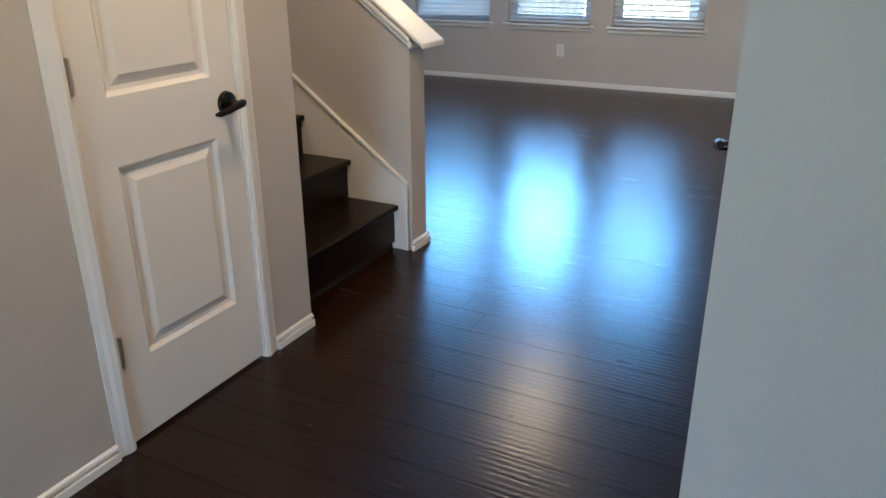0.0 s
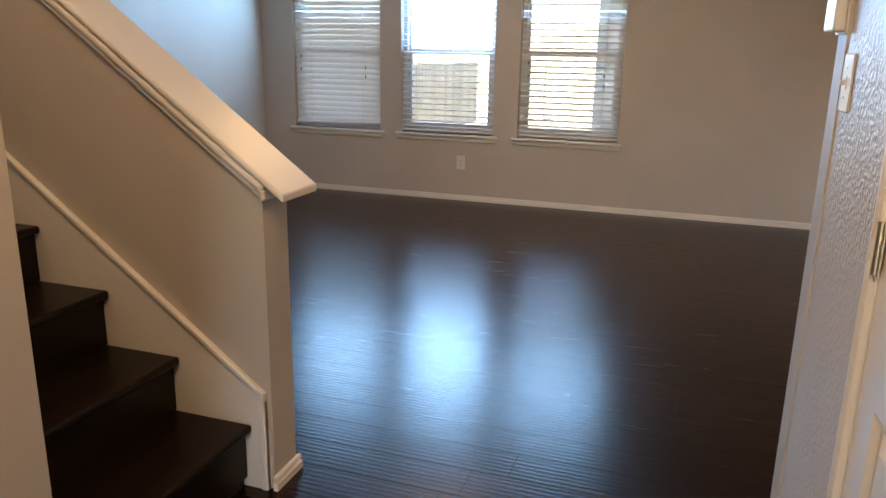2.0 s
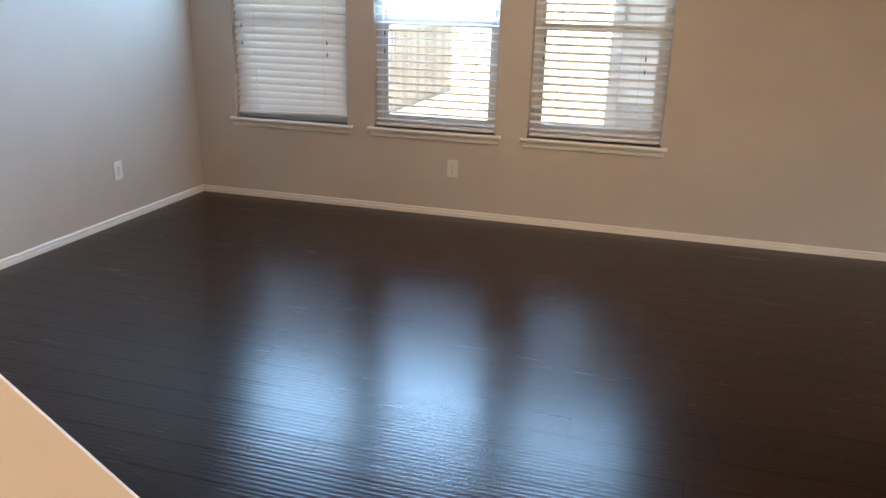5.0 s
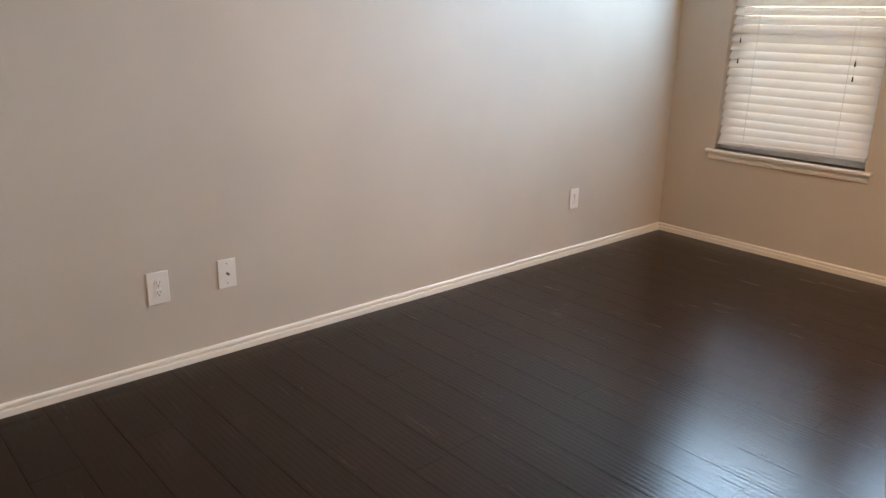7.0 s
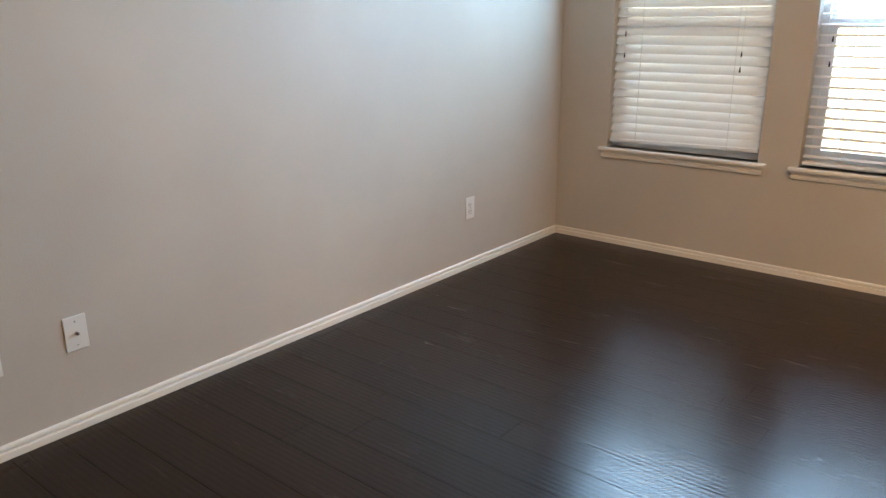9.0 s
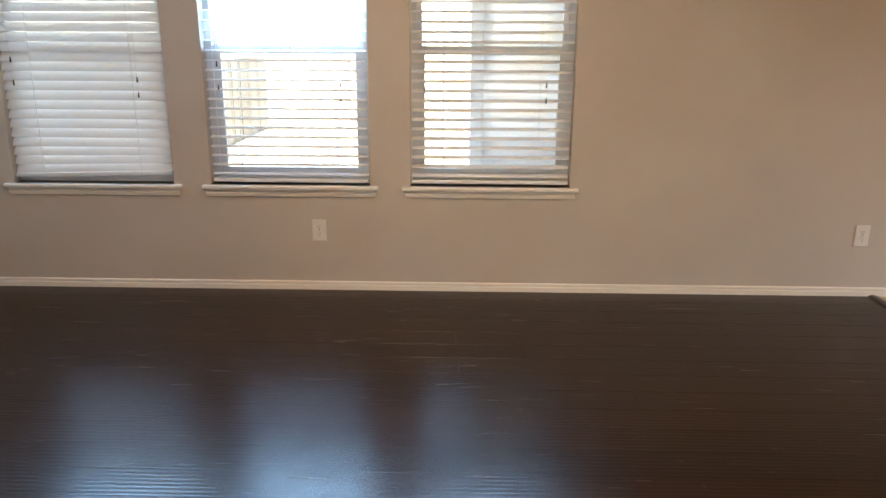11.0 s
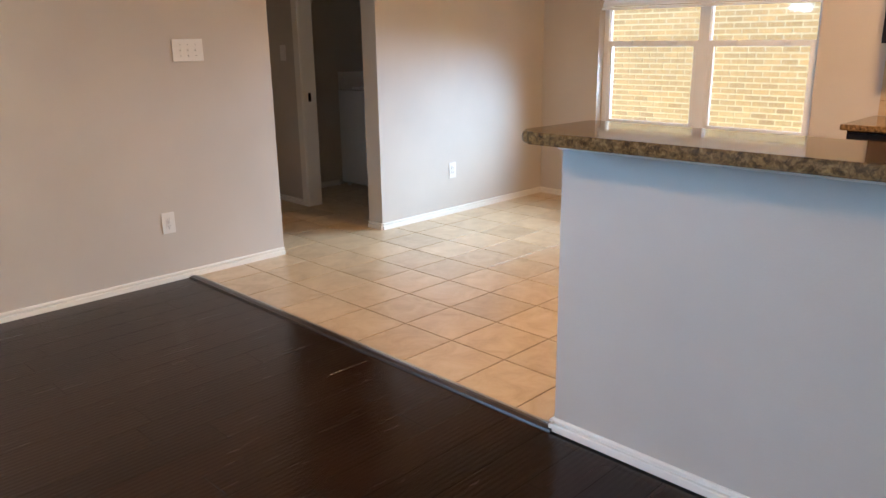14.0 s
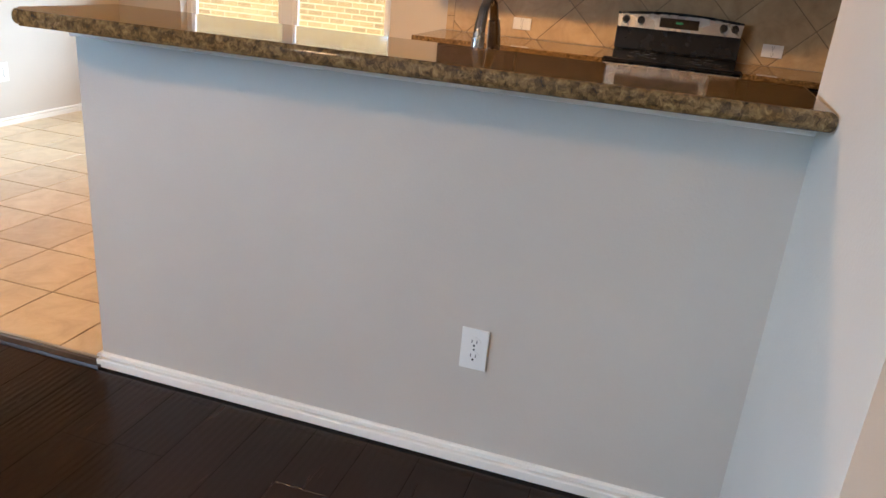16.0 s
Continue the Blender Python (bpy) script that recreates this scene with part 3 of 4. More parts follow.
# the flat door faces -x: its own x runs along -y
ENTRY.append(panel_door("door_2", "closed glossy white two-panel door with a dark lever", (XR + 0.004, DR[1], 0), -90, DR[1] - DR[0], DR[1] - DR[0] - 0.06, -0.002, 0.905, -1))

# doorway to the laundry: casing, jamb and strike
dw = tagged(thing("door_3", (XH, 0, 0), "open white-cased doorway to a dark laundry room", "doorway"), kind="structure")
c = bmesh.new()
bx(c, -0.003, 0.123, HD[1] - 0.018, HD[1] - 0.001, 0, 2.04)
bx(c, -0.003, 0.123, HD[0] + 0.001, HD[0] + 0.018, 0, 2.04)
bx(c, -0.003, 0.123, HD[0] + 0.001, HD[1] - 0.001, 2.04, 2.058)
part("jamb", c, WHITE, dw)
c = prism([(-0.015, 0), (-0.001, 0), (-0.001, 2.11), (-0.015, 2.11)], "y", HD[1] - 0.012, HD[1] + 0.06)
part("casing", c, WHITE, dw)
part("strike_plate", box(0.045, 0.07, HD[1] - 0.0215, HD[1] - 0.0185, 0.865, 0.935), BRONZE, dw, "dark metal strike plate")

# ---- staircase ----
RISE, RUN, NX = 0.187, 0.2525, 2.835
st = thing("staircase", (0, 0, 0), "dark wood stairs climbing between painted walls", "stairs")
for k in range(11):
    x, z = NX - k * RUN, 0.035 + (k + 1) * RISE
    part("riser", box(x - 0.012, x, YL + 0.002, -4.682, max(0, z - RISE - 0.0), z - 0.026), STAIRWOOD, st)
    part("tread", box(max(0.002, x - RUN - 0.012), x + 0.028, YL + 0.002, -4.682, z - 0.026, z, 0.008), STAIRWOOD, st)
steps = [(0.003, 0.0), (NX - 0.013, 0.0)]
for k in range(11):
    x, z = NX - k * RUN - 0.013, 0.035 + (k + 1) * RISE - 0.027
    steps += [(x, z), (max(0.003, x - RUN), z)]
core = prism(steps, "y", YL + 0.004, -4.684)
part("carriage", core, SUBFLOOR, st)
# knee wall with its sloped top
S = 0.742
XN = 2.925                            # end of the knee wall
def top_z(x, z_end):
    return z_end + (XN - x) * S
YA, YB = -4.665, -4.535
kw = bmesh.new()
prof = [(0.0, 0.0), (XN, 0.0), (XN, 0.98), (0.55, top_z(0.55, 0.98)), (0.0, top_z(0.55, 0.98))]
lo = [kw.verts.new((x, YA, min(z, CEIL))) for x, z in prof]
hi = [kw.verts.new((x, YB, min(z, CEIL))) for x, z in prof]
for k in range(len(prof)):
    q = (k + 1) % len(prof)
    kw.faces.new((lo[k], lo[q], hi[q], hi[k]))
kw.faces.new(lo); kw.faces.new(hi)
solid("wall_knee", kw, WALL, "sloped painted half wall beside the stairs", "half wall")


def sloped(name, x0, x1, ya, yb, z_end, thick, material, label, bevel=0.0):
    """A board that follows the stair's slope from x0 (high) to x1 (low end)."""
    bm = bmesh.new()
    q = [(x0, top_z(x0, z_end)), (x1, top_z(x1, z_end)), (x1, top_z(x1, z_end) + thick), (x0, top_z(x0, z_end) + thick)]
    lo = [bm.verts.new((x, ya, z)) for x, z in q]
    hi = [bm.verts.new((x, yb, z)) for x, z in q]
    for k in range(4):
        w = (k + 1) % 4
        bm.faces.new((lo[k], lo[w], hi[w], hi[k]))
    bm.faces.new(lo); bm.faces.new(hi)
    bmesh.ops.recalc_face_normals(bm, faces=bm.faces[:])
    if bevel:
        bmesh.ops.bevel(bm, geom=bm.edges[:], offset=bevel, segments=3, affect="EDGES", profile=0.5)
    return bm


cap = tagged(thing("trim_stair_cap", (0, 0, 0), "cream painted sloped cap on the stair half wall", "stair rail"), kind="structure")
part("cap_board", sloped("cap", 0.55, XN + 0.08, -4.69, -4.488, 0.99, 0.024, WHITE, "", 0.007), WHITE, cap)
part("moulding", sloped("m", 0.55, XN + 0.014, YA - 0.022, YA - 0.001, 0.956, 0.030, WHITE, "", 0.009), WHITE, cap)
part("lower_bead", sloped("m", 0.55, XN + 0.008, YA - 0.013, YA - 0.001, 0.937, 0.017, WHITE, "", 0.005), WHITE, cap)
part("end_moulding", box(XN + 0.001, XN + 0.020, YA - 0.022, YB + 0.004, 0.930, 0.962, 0.008, 3), WHITE, cap)
sk = thing("stair_skirt", (0, 0, 0), "pale painted skirt board with a raised sloped edge", "skirt board")
bm = bmesh.new()
q = [(0.5, 0.0), (XN - 0.015, 0.0), (XN - 0.015, 0.31), (0.5, 0.31 + (XN - 0.015 - 0.5) * S)]
lo = [bm.verts.new((x, YA - 0.014, z)) for x, z in q]
hi = [bm.verts.new((x, YA - 0.001, z)) for x, z in q]
for k in range(4):
    w = (k + 1) % 4
    bm.faces.new((lo[k], lo[w], hi[w], hi[k]))
bm.faces.new(lo); bm.faces.new(hi)
part("board", bm, WHITE, sk)
part("edge_bead", sloped("b", 0.5, XN - 0.015, YA - 0.022, YA - 0.001, 0.299, 0.022, WHITE, "", 0.004), WHITE, sk)
part("edge_post", box(XN - 0.037, XN - 0.015, YA - 0.022, YA - 0.001, 0.0, 0.31, 0.004), WHITE, sk)
# baseboard wrapped round the wall end
solid("baseboard", prism([(XN + u, z) for u, z in BASE_PROFILE], "y", YA - 0.012, YB + 0.015), WHITE, "white moulded baseboard round the half wall end", "baseboard")
solid("baseboard", prism([(YB + u, z) for u, z in BASE_PROFILE], "x", 0.016, XN), WHITE, "white moulded baseboard along the half wall", "baseboard")

# ---- breakfast bar ----
YN = -2.66
solid("wall_bar", box(XB, XB + 0.12, YK, YN, 0, 1.0), WALL, "pale painted half wall under the breakfast bar", "half wall")
baseboard("y", YK + 0.016, YN, XB, -1)
solid("baseboard", prism([(YN + u, z) for u, z in BASE_PROFILE], "x", XB - 0.015, XB + 0.12), WHITE, "white baseboard at the bar end", "baseboard")
bar = thing("bar_top", (XB, YK, 1.0), "polished brown granite bar top with a rounded edge", "countertop")
part("trim_board", box(-0.012, 0.135, 0.001, YN - YK + 0.012, 0.0, 0.034, 0.004), WHITE, bar, "white painted trim under the granite")
g = bmesh.new()
yl, xs0, xs1 = YN - YK + 0.045, -0.185, 0.215
out = [(xs0, 0.002), (xs1, 0.002), (xs1, yl)]
for k in range(7):
    a = math.pi / 2 + k * math.pi / 12
    out.append((xs0 + 0.05 + 0.05 * math.cos(a), yl - 0.05 + 0.05 * math.sin(a)))
lo = [g.verts.new((x, y, 0.036)) for x, y in out]
hi = [g.verts.new((x, y, 0.074)) for x, y in out]
for k in range(len(out)):
    w = (k + 1) % len(out)
    g.faces.new((lo[k], lo[w], hi[w], hi[k]))
tf, bf = g.faces.new(hi), g.faces.new(lo[::-1])
bmesh.ops.bevel(g, geom=list(tf.edges) + list(bf.edges), offset=0.014, segments=7, affect="EDGES", profile=0.5)
part("slab", g, GRANITE, bar)

# ---- wall plates ----
def plate(label, at, rz, kind, w=0.078, h=0.122):
    """A wall plate facing -y of its own space: 'duplex', 'coax', 'switch', 'blank' or 'triple'."""
    names = {"duplex": ("wall_outlet", "outlet"), "coax": ("cable_outlet", "outlet"), "switch": ("light_switch", "switch"), "triple": ("light_switch", "switch")}
    p = thing(names[kind][0], at, label, names[kind][1], "", rz)
    part("cover", box(-w / 2, w / 2, -0.006, -0.001, -h / 2, h / 2, 0.0025), PLASTIC, p)
    if kind == "duplex":
        for z in (-0.02, 0.02):
            f = bmesh.new()
            bmesh.ops.create_cone(f, cap_ends=True, segments=20, radius1=0.0165, radius2=0.0165, depth=0.004, matrix=Matrix.Translation((0, -0.0065, z)) @ Matrix.Rotation(math.pi / 2, 4, "X"))
            rc = part("receptacle", f, PLASTIC, p)
            s = bmesh.new()
            bx(s, -0.0075, -0.0055, -0.0092, -0.0085, z - 0.001, z + 0.008)
            bx(s, 0.0055, 0.0075, -0.0092, -0.0085, z - 0.001, z + 0.008)
            rod(s, (0, -0.0092, z - 0.008), (0, -0.0085, z - 0.008), 0.003, seg=10)
            part("slots", s, DARK, rc)
        part("screw", rod(bmesh.new(), (0, -0.0072, 0), (0, -0.006, 0), 0.0025, seg=10), CHROME, p)
    elif kind == "coax":
        part("connector", rod(bmesh.new(), (0, -0.02, 0), (0, -0.006, 0), 0.0055, seg=12), CHROME, p, "small metal cable connector")
        for z in (-0.042, 0.042):
            part("screw", rod(bmesh.new(), (0, -0.0072, z), (0, -0.006, z), 0.0025, seg=10), CHROME, p)
    else:
        for u in ((0,) if kind == "switch" else (-0.046, 0, 0.046)):
            part("toggle_frame", box(u - 0.006, u + 0.006, -0.0075, -0.006, -0.013, 0.013), PLASTIC, p)
            t = box(u - 0.004, u + 0.004, -0.018, -0.0076, -0.004, 0.005, 0.0015)
            part("toggle", t, PLASTIC, p)
            for z in (-0.03, 0.03):
                part("screw", rod(bmesh.new(), (u, -0.0072, z), (u, -0.006, z), 0.0022, seg=10), CHROME, p)
    return p


OZ = 0.347
plate("white duplex outlet low on the window wall", (2.028, 0, OZ), 0, "duplex")
plate("white duplex outlet low beside the tile edge", (5.025, 0, OZ), 0, "duplex")
plate("white duplex outlet on the nook wall", (7.373, 0, OZ), 0, "duplex")
plate("white duplex outlet near the room corner", (0, -0.939, OZ), 90, "duplex")
plate("white duplex outlet on the long wall", (0, -3.423, OZ), 90, "duplex", 0.085, 0.13)
plate("white cable outlet beside the power outlet", (0, -3.141, OZ), 90, "coax")
plate("white duplex outlet on the bar wall", (XB, -3.833, OZ), -90, "duplex", 0.072, 0.116)
plate("white triple switch plate on the window wall", (5.25, 0, 1.302), 0, "triple", 0.185, 0.122)
plate("white toggle switch beside the closet door", (XL, -5.608, 1.314), 90, "switch", 0.075, 0.12)
ENTRY.append(plate("cream toggle switch beside the entry door", (XR, -4.672, 1.30), -90, "switch", 0.09, 0.12))
plate("white outlet set sideways in the backsplash", (XE - 0.012, -3.174, 0.93), -90, "duplex", 0.12, 0.075)
plate("white outlet in the backsplash near the range", (XE - 0.012, -4.72, 0.93), -90, "duplex", 0.12, 0.075)
plate("white toggle switch on the rear hall wall", (XH, 1.32, 1.25), -90, "switch")
th = thing("thermostat", (XR, -4.545, 1.475), "cream wall box with a rounded cover", "thermostat", rz=-90)
part("back_plate", box(-0.06, 0.06, -0.008, -0.001, -0.075, 0.075, 0.002), PLASTIC, th)
part("cover", box(-0.056, 0.056, -0.034, -0.0085, -0.07, 0.07, 0.006), PLASTIC, th)
ds = thing("door_stop", (XR - 0.012, -4.585, 0.05), "dark spring door stop on the baseboard", "door stop")
part("base", rod(bmesh.new(), (-0.004, 0, 0), (-0.002, 0, 0), 0.011, 0.011), BRONZE, ds)
part("spring", sweep([(-0.004 - k * 0.006, 0.0018 * math.sin(k * 2.1), 0.0018 * math.cos(k * 2.1)) for k in range(11)], [0.005] * 11, 10), BRONZE, ds)
part("tip", rod(bmesh.new(), (-0.078, 0, 0), (-0.064, 0, 0), 0.007, 0.008), BRONZE, ds)

# the entry wall stands slightly out of square, with all that is on it
SKEW = Matrix.Translation((XR, YK, 0)) @ Matrix.Rotation(radians(2.4), 4, "Z") @ Matrix.Translation((-XR, -YK, 0))
for ob in ENTRY + [th, ds]:
    ob.matrix_basis = SKEW @ ob.matrix_basis

# ---- kitchen ----
KZ = 0.84                             # worktop height
def base_cabinet(y0, y1, doors, label):
    """A dark base unit against the far kitchen wall, front towards -x."""
    c = thing("base_cabinet", (XE - 0.61, y0, 0), label, "cabinet", "kitchen base cabinets")
    W = y1 - y0
    part("body", box(0.022, 0.608, 0.001, W - 0.001, 0.10, KZ - 0.036), CABINET, c)
    part("toe_kick", box(0.07, 0.6, 0.001, W - 0.001, 0.001, 0.0995), CABINET, c)
    n = doors
    for k in range(n):
        a, b = W * k / n + 0.006, W * (k + 1) / n - 0.006
        part("drawer_front", box(0.002, 0.021, a, b, KZ - 0.18, KZ - 0.05, 0.004), CABINET, c)
        d = part("door", box(0.002, 0.021, a, b, 0.115, KZ - 0.19, 0.004), CABINET, c)
        part("raised_panel", box(-0.004, 0.0015, a + 0.06, b - 0.06, 0.18, KZ - 0.255, 0.003), CABINET, d)
    return c


def upper_cabinet(y0, y1, z0, z1, doors, label):
    c = thing("wall_cabinet", (XE - 0.33, y0, z0), label, "cabinet", "kitchen wall cabinets")
    W, H = y1 - y0, z1 - z0
    part("body", box(0.021, 0.328, 0.001, W - 0.001, 0, H), CABINET, c)
    for k in range(doors):
        a, b = W * k / doors + 0.004, W * (k + 1) / doors - 0.004
        d = part("door", box(0.0, 0.02, a, b, 0.012, H - 0.01, 0.004), CABINET, c)
        part("raised_panel", box(-0.005, -0.0005, a + 0.06, b - 0.06, 0.075, H - 0.075, 0.003), CABINET, d)
    return c


RY0, RY1 = -4.53, -3.785              # the range
base_cabinet(RY1 + 0.004, -3.22, 1, "dark espresso base cabinet under granite")
base_cabinet(-3.218, -2.66, 1, "dark espresso base cabinet at the run's end")
base_cabinet(-5.4, RY0 - 0.004, 2, "dark espresso base cabinet past the range")
for a, b in ((RY1 + 0.003, -2.635), (-5.4, RY0 - 0.003)):
    w = thing("kitchen_counter", (XE - 0.645, a, KZ), "polished brown granite worktop on dark cabinets", "countertop", "kitchen counters")
    part("slab", box(0, 0.633, 0, b - a, -0.035, 0.0, 0.006), GRANITE, w)
UZ = 1.285
upper_cabinet(RY1 + 0.004, -3.22, UZ, 2.2, 1, "dark espresso wall cabinet above the backsplash")
upper_cabinet(-3.218, -2.70, UZ, 2.2, 1, "dark espresso wall cabinet at the run's end")
upper_cabinet(-5.4, RY0 - 0.004, UZ, 2.2, 2, "dark espresso wall cabinet past the microwave")
upper_cabinet(RY0 + 0.0, RY1, 1.75, 2.2, 2, "short dark wall cabinet over the microwave")
mw = thing("microwave", (XE - 0.39, RY0, 1.315), "stainless steel microwave under a dark wall cabinet", "microwave")
W = RY1 - RY0
part("body", box(0.03, 0.388, 0.002, W - 0.002, 0.0, 0.42, 0.004), BLACK, mw)
part("vent_panel", box(0.004, 0.0295, 0.002, W - 0.002, 0.0, 0.055, 0.004), STEEL, mw)
part("door", box(0.004, 0.0295, 0.15, W - 0.002, 0.057, 0.42, 0.004), STEEL, mw)
part("window", box(0.0, 0.0038, 0.2, W - 0.06, 0.1, 0.37), BLACKGLASS, mw)
part("control_panel", box(0.004, 0.0295, 0.002, 0.148, 0.057, 0.42, 0.004), BLACKGLASS, mw)
part("handle", sweep([(0.004, 0.165, 0.10), (-0.03, 0.165, 0.12), (-0.03, 0.165, 0.36), (0.004, 0.165, 0.38)], [0.009] * 4), STEEL, mw, "", True)

rg = thing("kitchen_range", (XE - 0.66, RY0, 0), "stainless range with a black glass cooktop", "stove")
part("body", box(0.03, 0.64, 0.003, W - 0.003, 0.02, KZ - 0.012, 0.004), BLACK, rg)
part("cooktop", box(0.0, 0.58, 0.002, W - 0.002, KZ - 0.011, KZ + 0.012, 0.006), BLACKGLASS, rg)
part("oven_door", box(0.004, 0.0295, 0.006, W - 0.006, 0.2, KZ - 0.02, 0.006), STEEL, rg)
part("oven_window", box(0.0, 0.0035, 0.13, W - 0.13, 0.32, 0.60), BLACKGLASS, rg)
part("oven_handle", sweep([(0.004, 0.05, KZ - 0.075), (-0.045, 0.06, KZ - 0.07), (-0.05, W / 2, KZ - 0.07), (-0.045, W - 0.06, KZ - 0.07), (0.004, W - 0.05, KZ - 0.075)], [0.013] * 5), STEEL, rg, "polished steel oven handle", True)
part("drawer", box(0.004, 0.0295, 0.006, W - 0.006, 0.03, 0.19, 0.006), STEEL, rg)
part("back_riser", box(0.56, 0.645, 0.004, W - 0.004, KZ + 0.013, KZ + 0.155, 0.01), BLACK, rg)
# arched control panel
cp = bmesh.new()
ring = [(0.012, 0.15), (W - 0.012, 0.15)]
for k in range(13):
    u = W - 0.004 - (W - 0.008) * k / 12
    ring.append((u, 0.225 + 0.022 * math.sin(math.pi * k / 12)))
lo = [cp.verts.new((0.535 + (z - 0.15) * 0.25, u, KZ + z)) for u, z in ring]
hi = [cp.verts.new((0.64, u, KZ + z)) for u, z in ring]
for k in range(len(ring)):
    q = (k + 1) % len(ring)
    cp.faces.new((lo[k], lo[q], hi[q], hi[k]))
cp.faces.new(lo); cp.faces.new(hi)
panel = part("control_panel", cp, STEEL, rg)
rim = [(0.55, W - 0.004 - (W - 0.008) * k / 12, KZ + 0.228 + 0.022 * math.sin(math.pi * k / 12)) for k in range(13)]
part("rim", sweep(rim, [0.007] * 13, 10), BLACK, panel)
for u in (0.05, 0.115, W - 0.145, W - 0.055):
    z = KZ + 0.195
    kb = rod(bmesh.new(), (0.522, u, z), (0.548, u, z), 0.02, 0.024, 20)
    part("knob", kb, BLACK, rg, "black range knob", True)
part("display", box(0.536, 0.55, W / 2 - 0.115, W / 2 + 0.115, KZ + 0.165, KZ + 0.222, 0.003), BLACKGLASS, panel)
part("clock_digits", box(0.534, 0.5355, W / 2 - 0.02, W / 2 + 0.02, KZ + 0.193, KZ + 0.205), GREENLED, panel)
for bxx, byy, r in ((0.17, 0.2, 0.1), (0.17, W - 0.2, 0.085), (0.42, 0.2, 0.075), (0.42, W - 0.2, 0.1)):
    bm = bmesh.new()
    bmesh.ops.create_cone(bm, cap_ends=True, segments=40, radius1=r, radius2=r, depth=0.0012, matrix=Matrix.Translation((bxx, byy, KZ + 0.0128)))
    part("burner", bm, BLACK, rg)

# sink run behind the bar, with its tap
sr = thing("sink_cabinet", (XB + 0.12, -5.2, 0), "dark base cabinet and granite worktop behind the bar", "cabinet")
part("body", box(0.002, 0.58, 0.0, 2.42, 0.001, KZ - 0.036), CABINET, sr)
part("worktop", box(0.002, 0.62, 0.0, 2.44, KZ - 0.035, KZ, 0.005), GRANITE, sr)
fa = thing("kitchen_tap", (XB + 0.37, -3.665, KZ), "brushed nickel pull-down kitchen tap", "tap")
part("base_flange", rod(bmesh.new(), (0, 0, 0.0), (0, 0, 0.02), 0.033, 0.028, 24), CHROME, fa, "", True)
part("body", sweep([(0, 0, 0.02), (0, 0, 0.14), (0.003, 0, 0.22), (0.012, 0, 0.27), (0.035, 0, 0.315), (0.07, 0, 0.342), (0.105, 0, 0.345), (0.14, 0, 0.325), (0.165, 0, 0.285)], [0.024, 0.022, 0.018, 0.015, 0.013, 0.0125, 0.0125, 0.013, 0.014], 18), CHROME, fa, "", True)
part("spray_head", sweep([(0.166, 0, 0.284), (0.178, 0, 0.255), (0.188, 0, 0.215), (0.194, 0, 0.185)], [0.016, 0.019, 0.021, 0.019], 18), CHROME, fa, "", True)
part("lever", sweep([(0, 0.028, 0.10), (0, 0.06, 0.115), (-0.004, 0.10, 0.15), (-0.006, 0.115, 0.19)], [0.012, 0.011, 0.009, 0.006], 12), CHROME, fa, "", True)

# ---- laundry ----
ws = thing("washing_machine", (7.55, 0.99, 0), "white top-loading washing machine in the dark laundry", "washer")
part("cabinet", box(0, 0.68, 0.0, 0.66, 0.03, 0.90, 0.012), ENAMEL, ws)
part("lid", box(0.04, 0.64, 0.03, 0.5, 0.903, 0.93, 0.008), ENAMEL, ws)
part("lower_panel", box(-0.004, -0.0005, 0.02, 0.64, 0.05, 0.42, 0.001), ENAMEL, ws)
part("console", prism([(0.52, 0.902), (0.66, 0.902), (0.66, 1.06), (0.60, 1.06)], "x", 0.01, 0.67), ENAMEL, ws)
for x in (0.05, 0.63):
    for y in (0.05, 0.61):
        part("foot", rod(bmesh.new(), (x, y, 0), (x, y, 0.03), 0.02, 0.015, 10), RUBBER, ws)

# ---- lamps on the ceiling ----
def ceiling_lamp(x, y, label):
    l = thing("ceiling_lamp", (x, y, CEIL), label, "lamp")
    part("canopy", rod(bmesh.new(), (0, 0, -0.03), (0, 0, -0.001), 0.18, 0.16, 32), CHROME, l, "", True)
    part("shade", rod(bmesh.new(), (0, 0, -0.10), (0, 0, -0.031), 0.11, 0.165, 32), LAMPGLASS, l, "frosted glass shade", True)


# the entry fixture is added out of view for the lamp placed there
ceiling_lamp(3.65, -6.0, "unseen flush entry ceiling lamp, added for light, frosted shade")
ceiling_lamp(1.9, -5.08, "lit flush ceiling lamp above the stairs")
ceiling_lamp(2.6, -2.0, "lit flush living room ceiling lamp, frosted shade")
ceiling_lamp(6.9, -3.1, "lit flush ceiling lamp over the kitchen")

# ---- outdoors ----
solid("ground", bx(bmesh.new(), -600, 600, -600, 600, -0.5, -0.12), GRASS, "dry lawn round the house", "ground")
solid("patio", box(-6.0, 9.5, 0.152, 3.0, -0.119, -0.06, 0.01), CONCRETE, "pale concrete patio slab", "patio")
sw = thing("house_wing", (2.90, 2.15, -0.06), "pale lap-sided wing of the house beyond the window", "house")
part("wall", box(0.03, 4.3, 0.03, 3.6, 0, 3.0), SIDING, sw)
for k in range(17):
    part("siding_board", prism([(0.0, 0.0), (0.026, 0.0), (0.026, 0.165), (0.016, 0.165)], "y", 0.03, 3.6), SIDING, sw).matrix_basis = pose(0, 0, k * 0.165)
    part("siding_board", prism([(0.0, 0.0), (0.026, 0.0), (0.026, 0.165), (0.016, 0.165)], "x", 0.0, 4.3), SIDING, sw).matrix_basis = pose(0, 0, k * 0.165)
part("corner_board", box(-0.014, 0.09, -0.014, 0.09, 0, 3.0, 0.004), SIDING, sw)
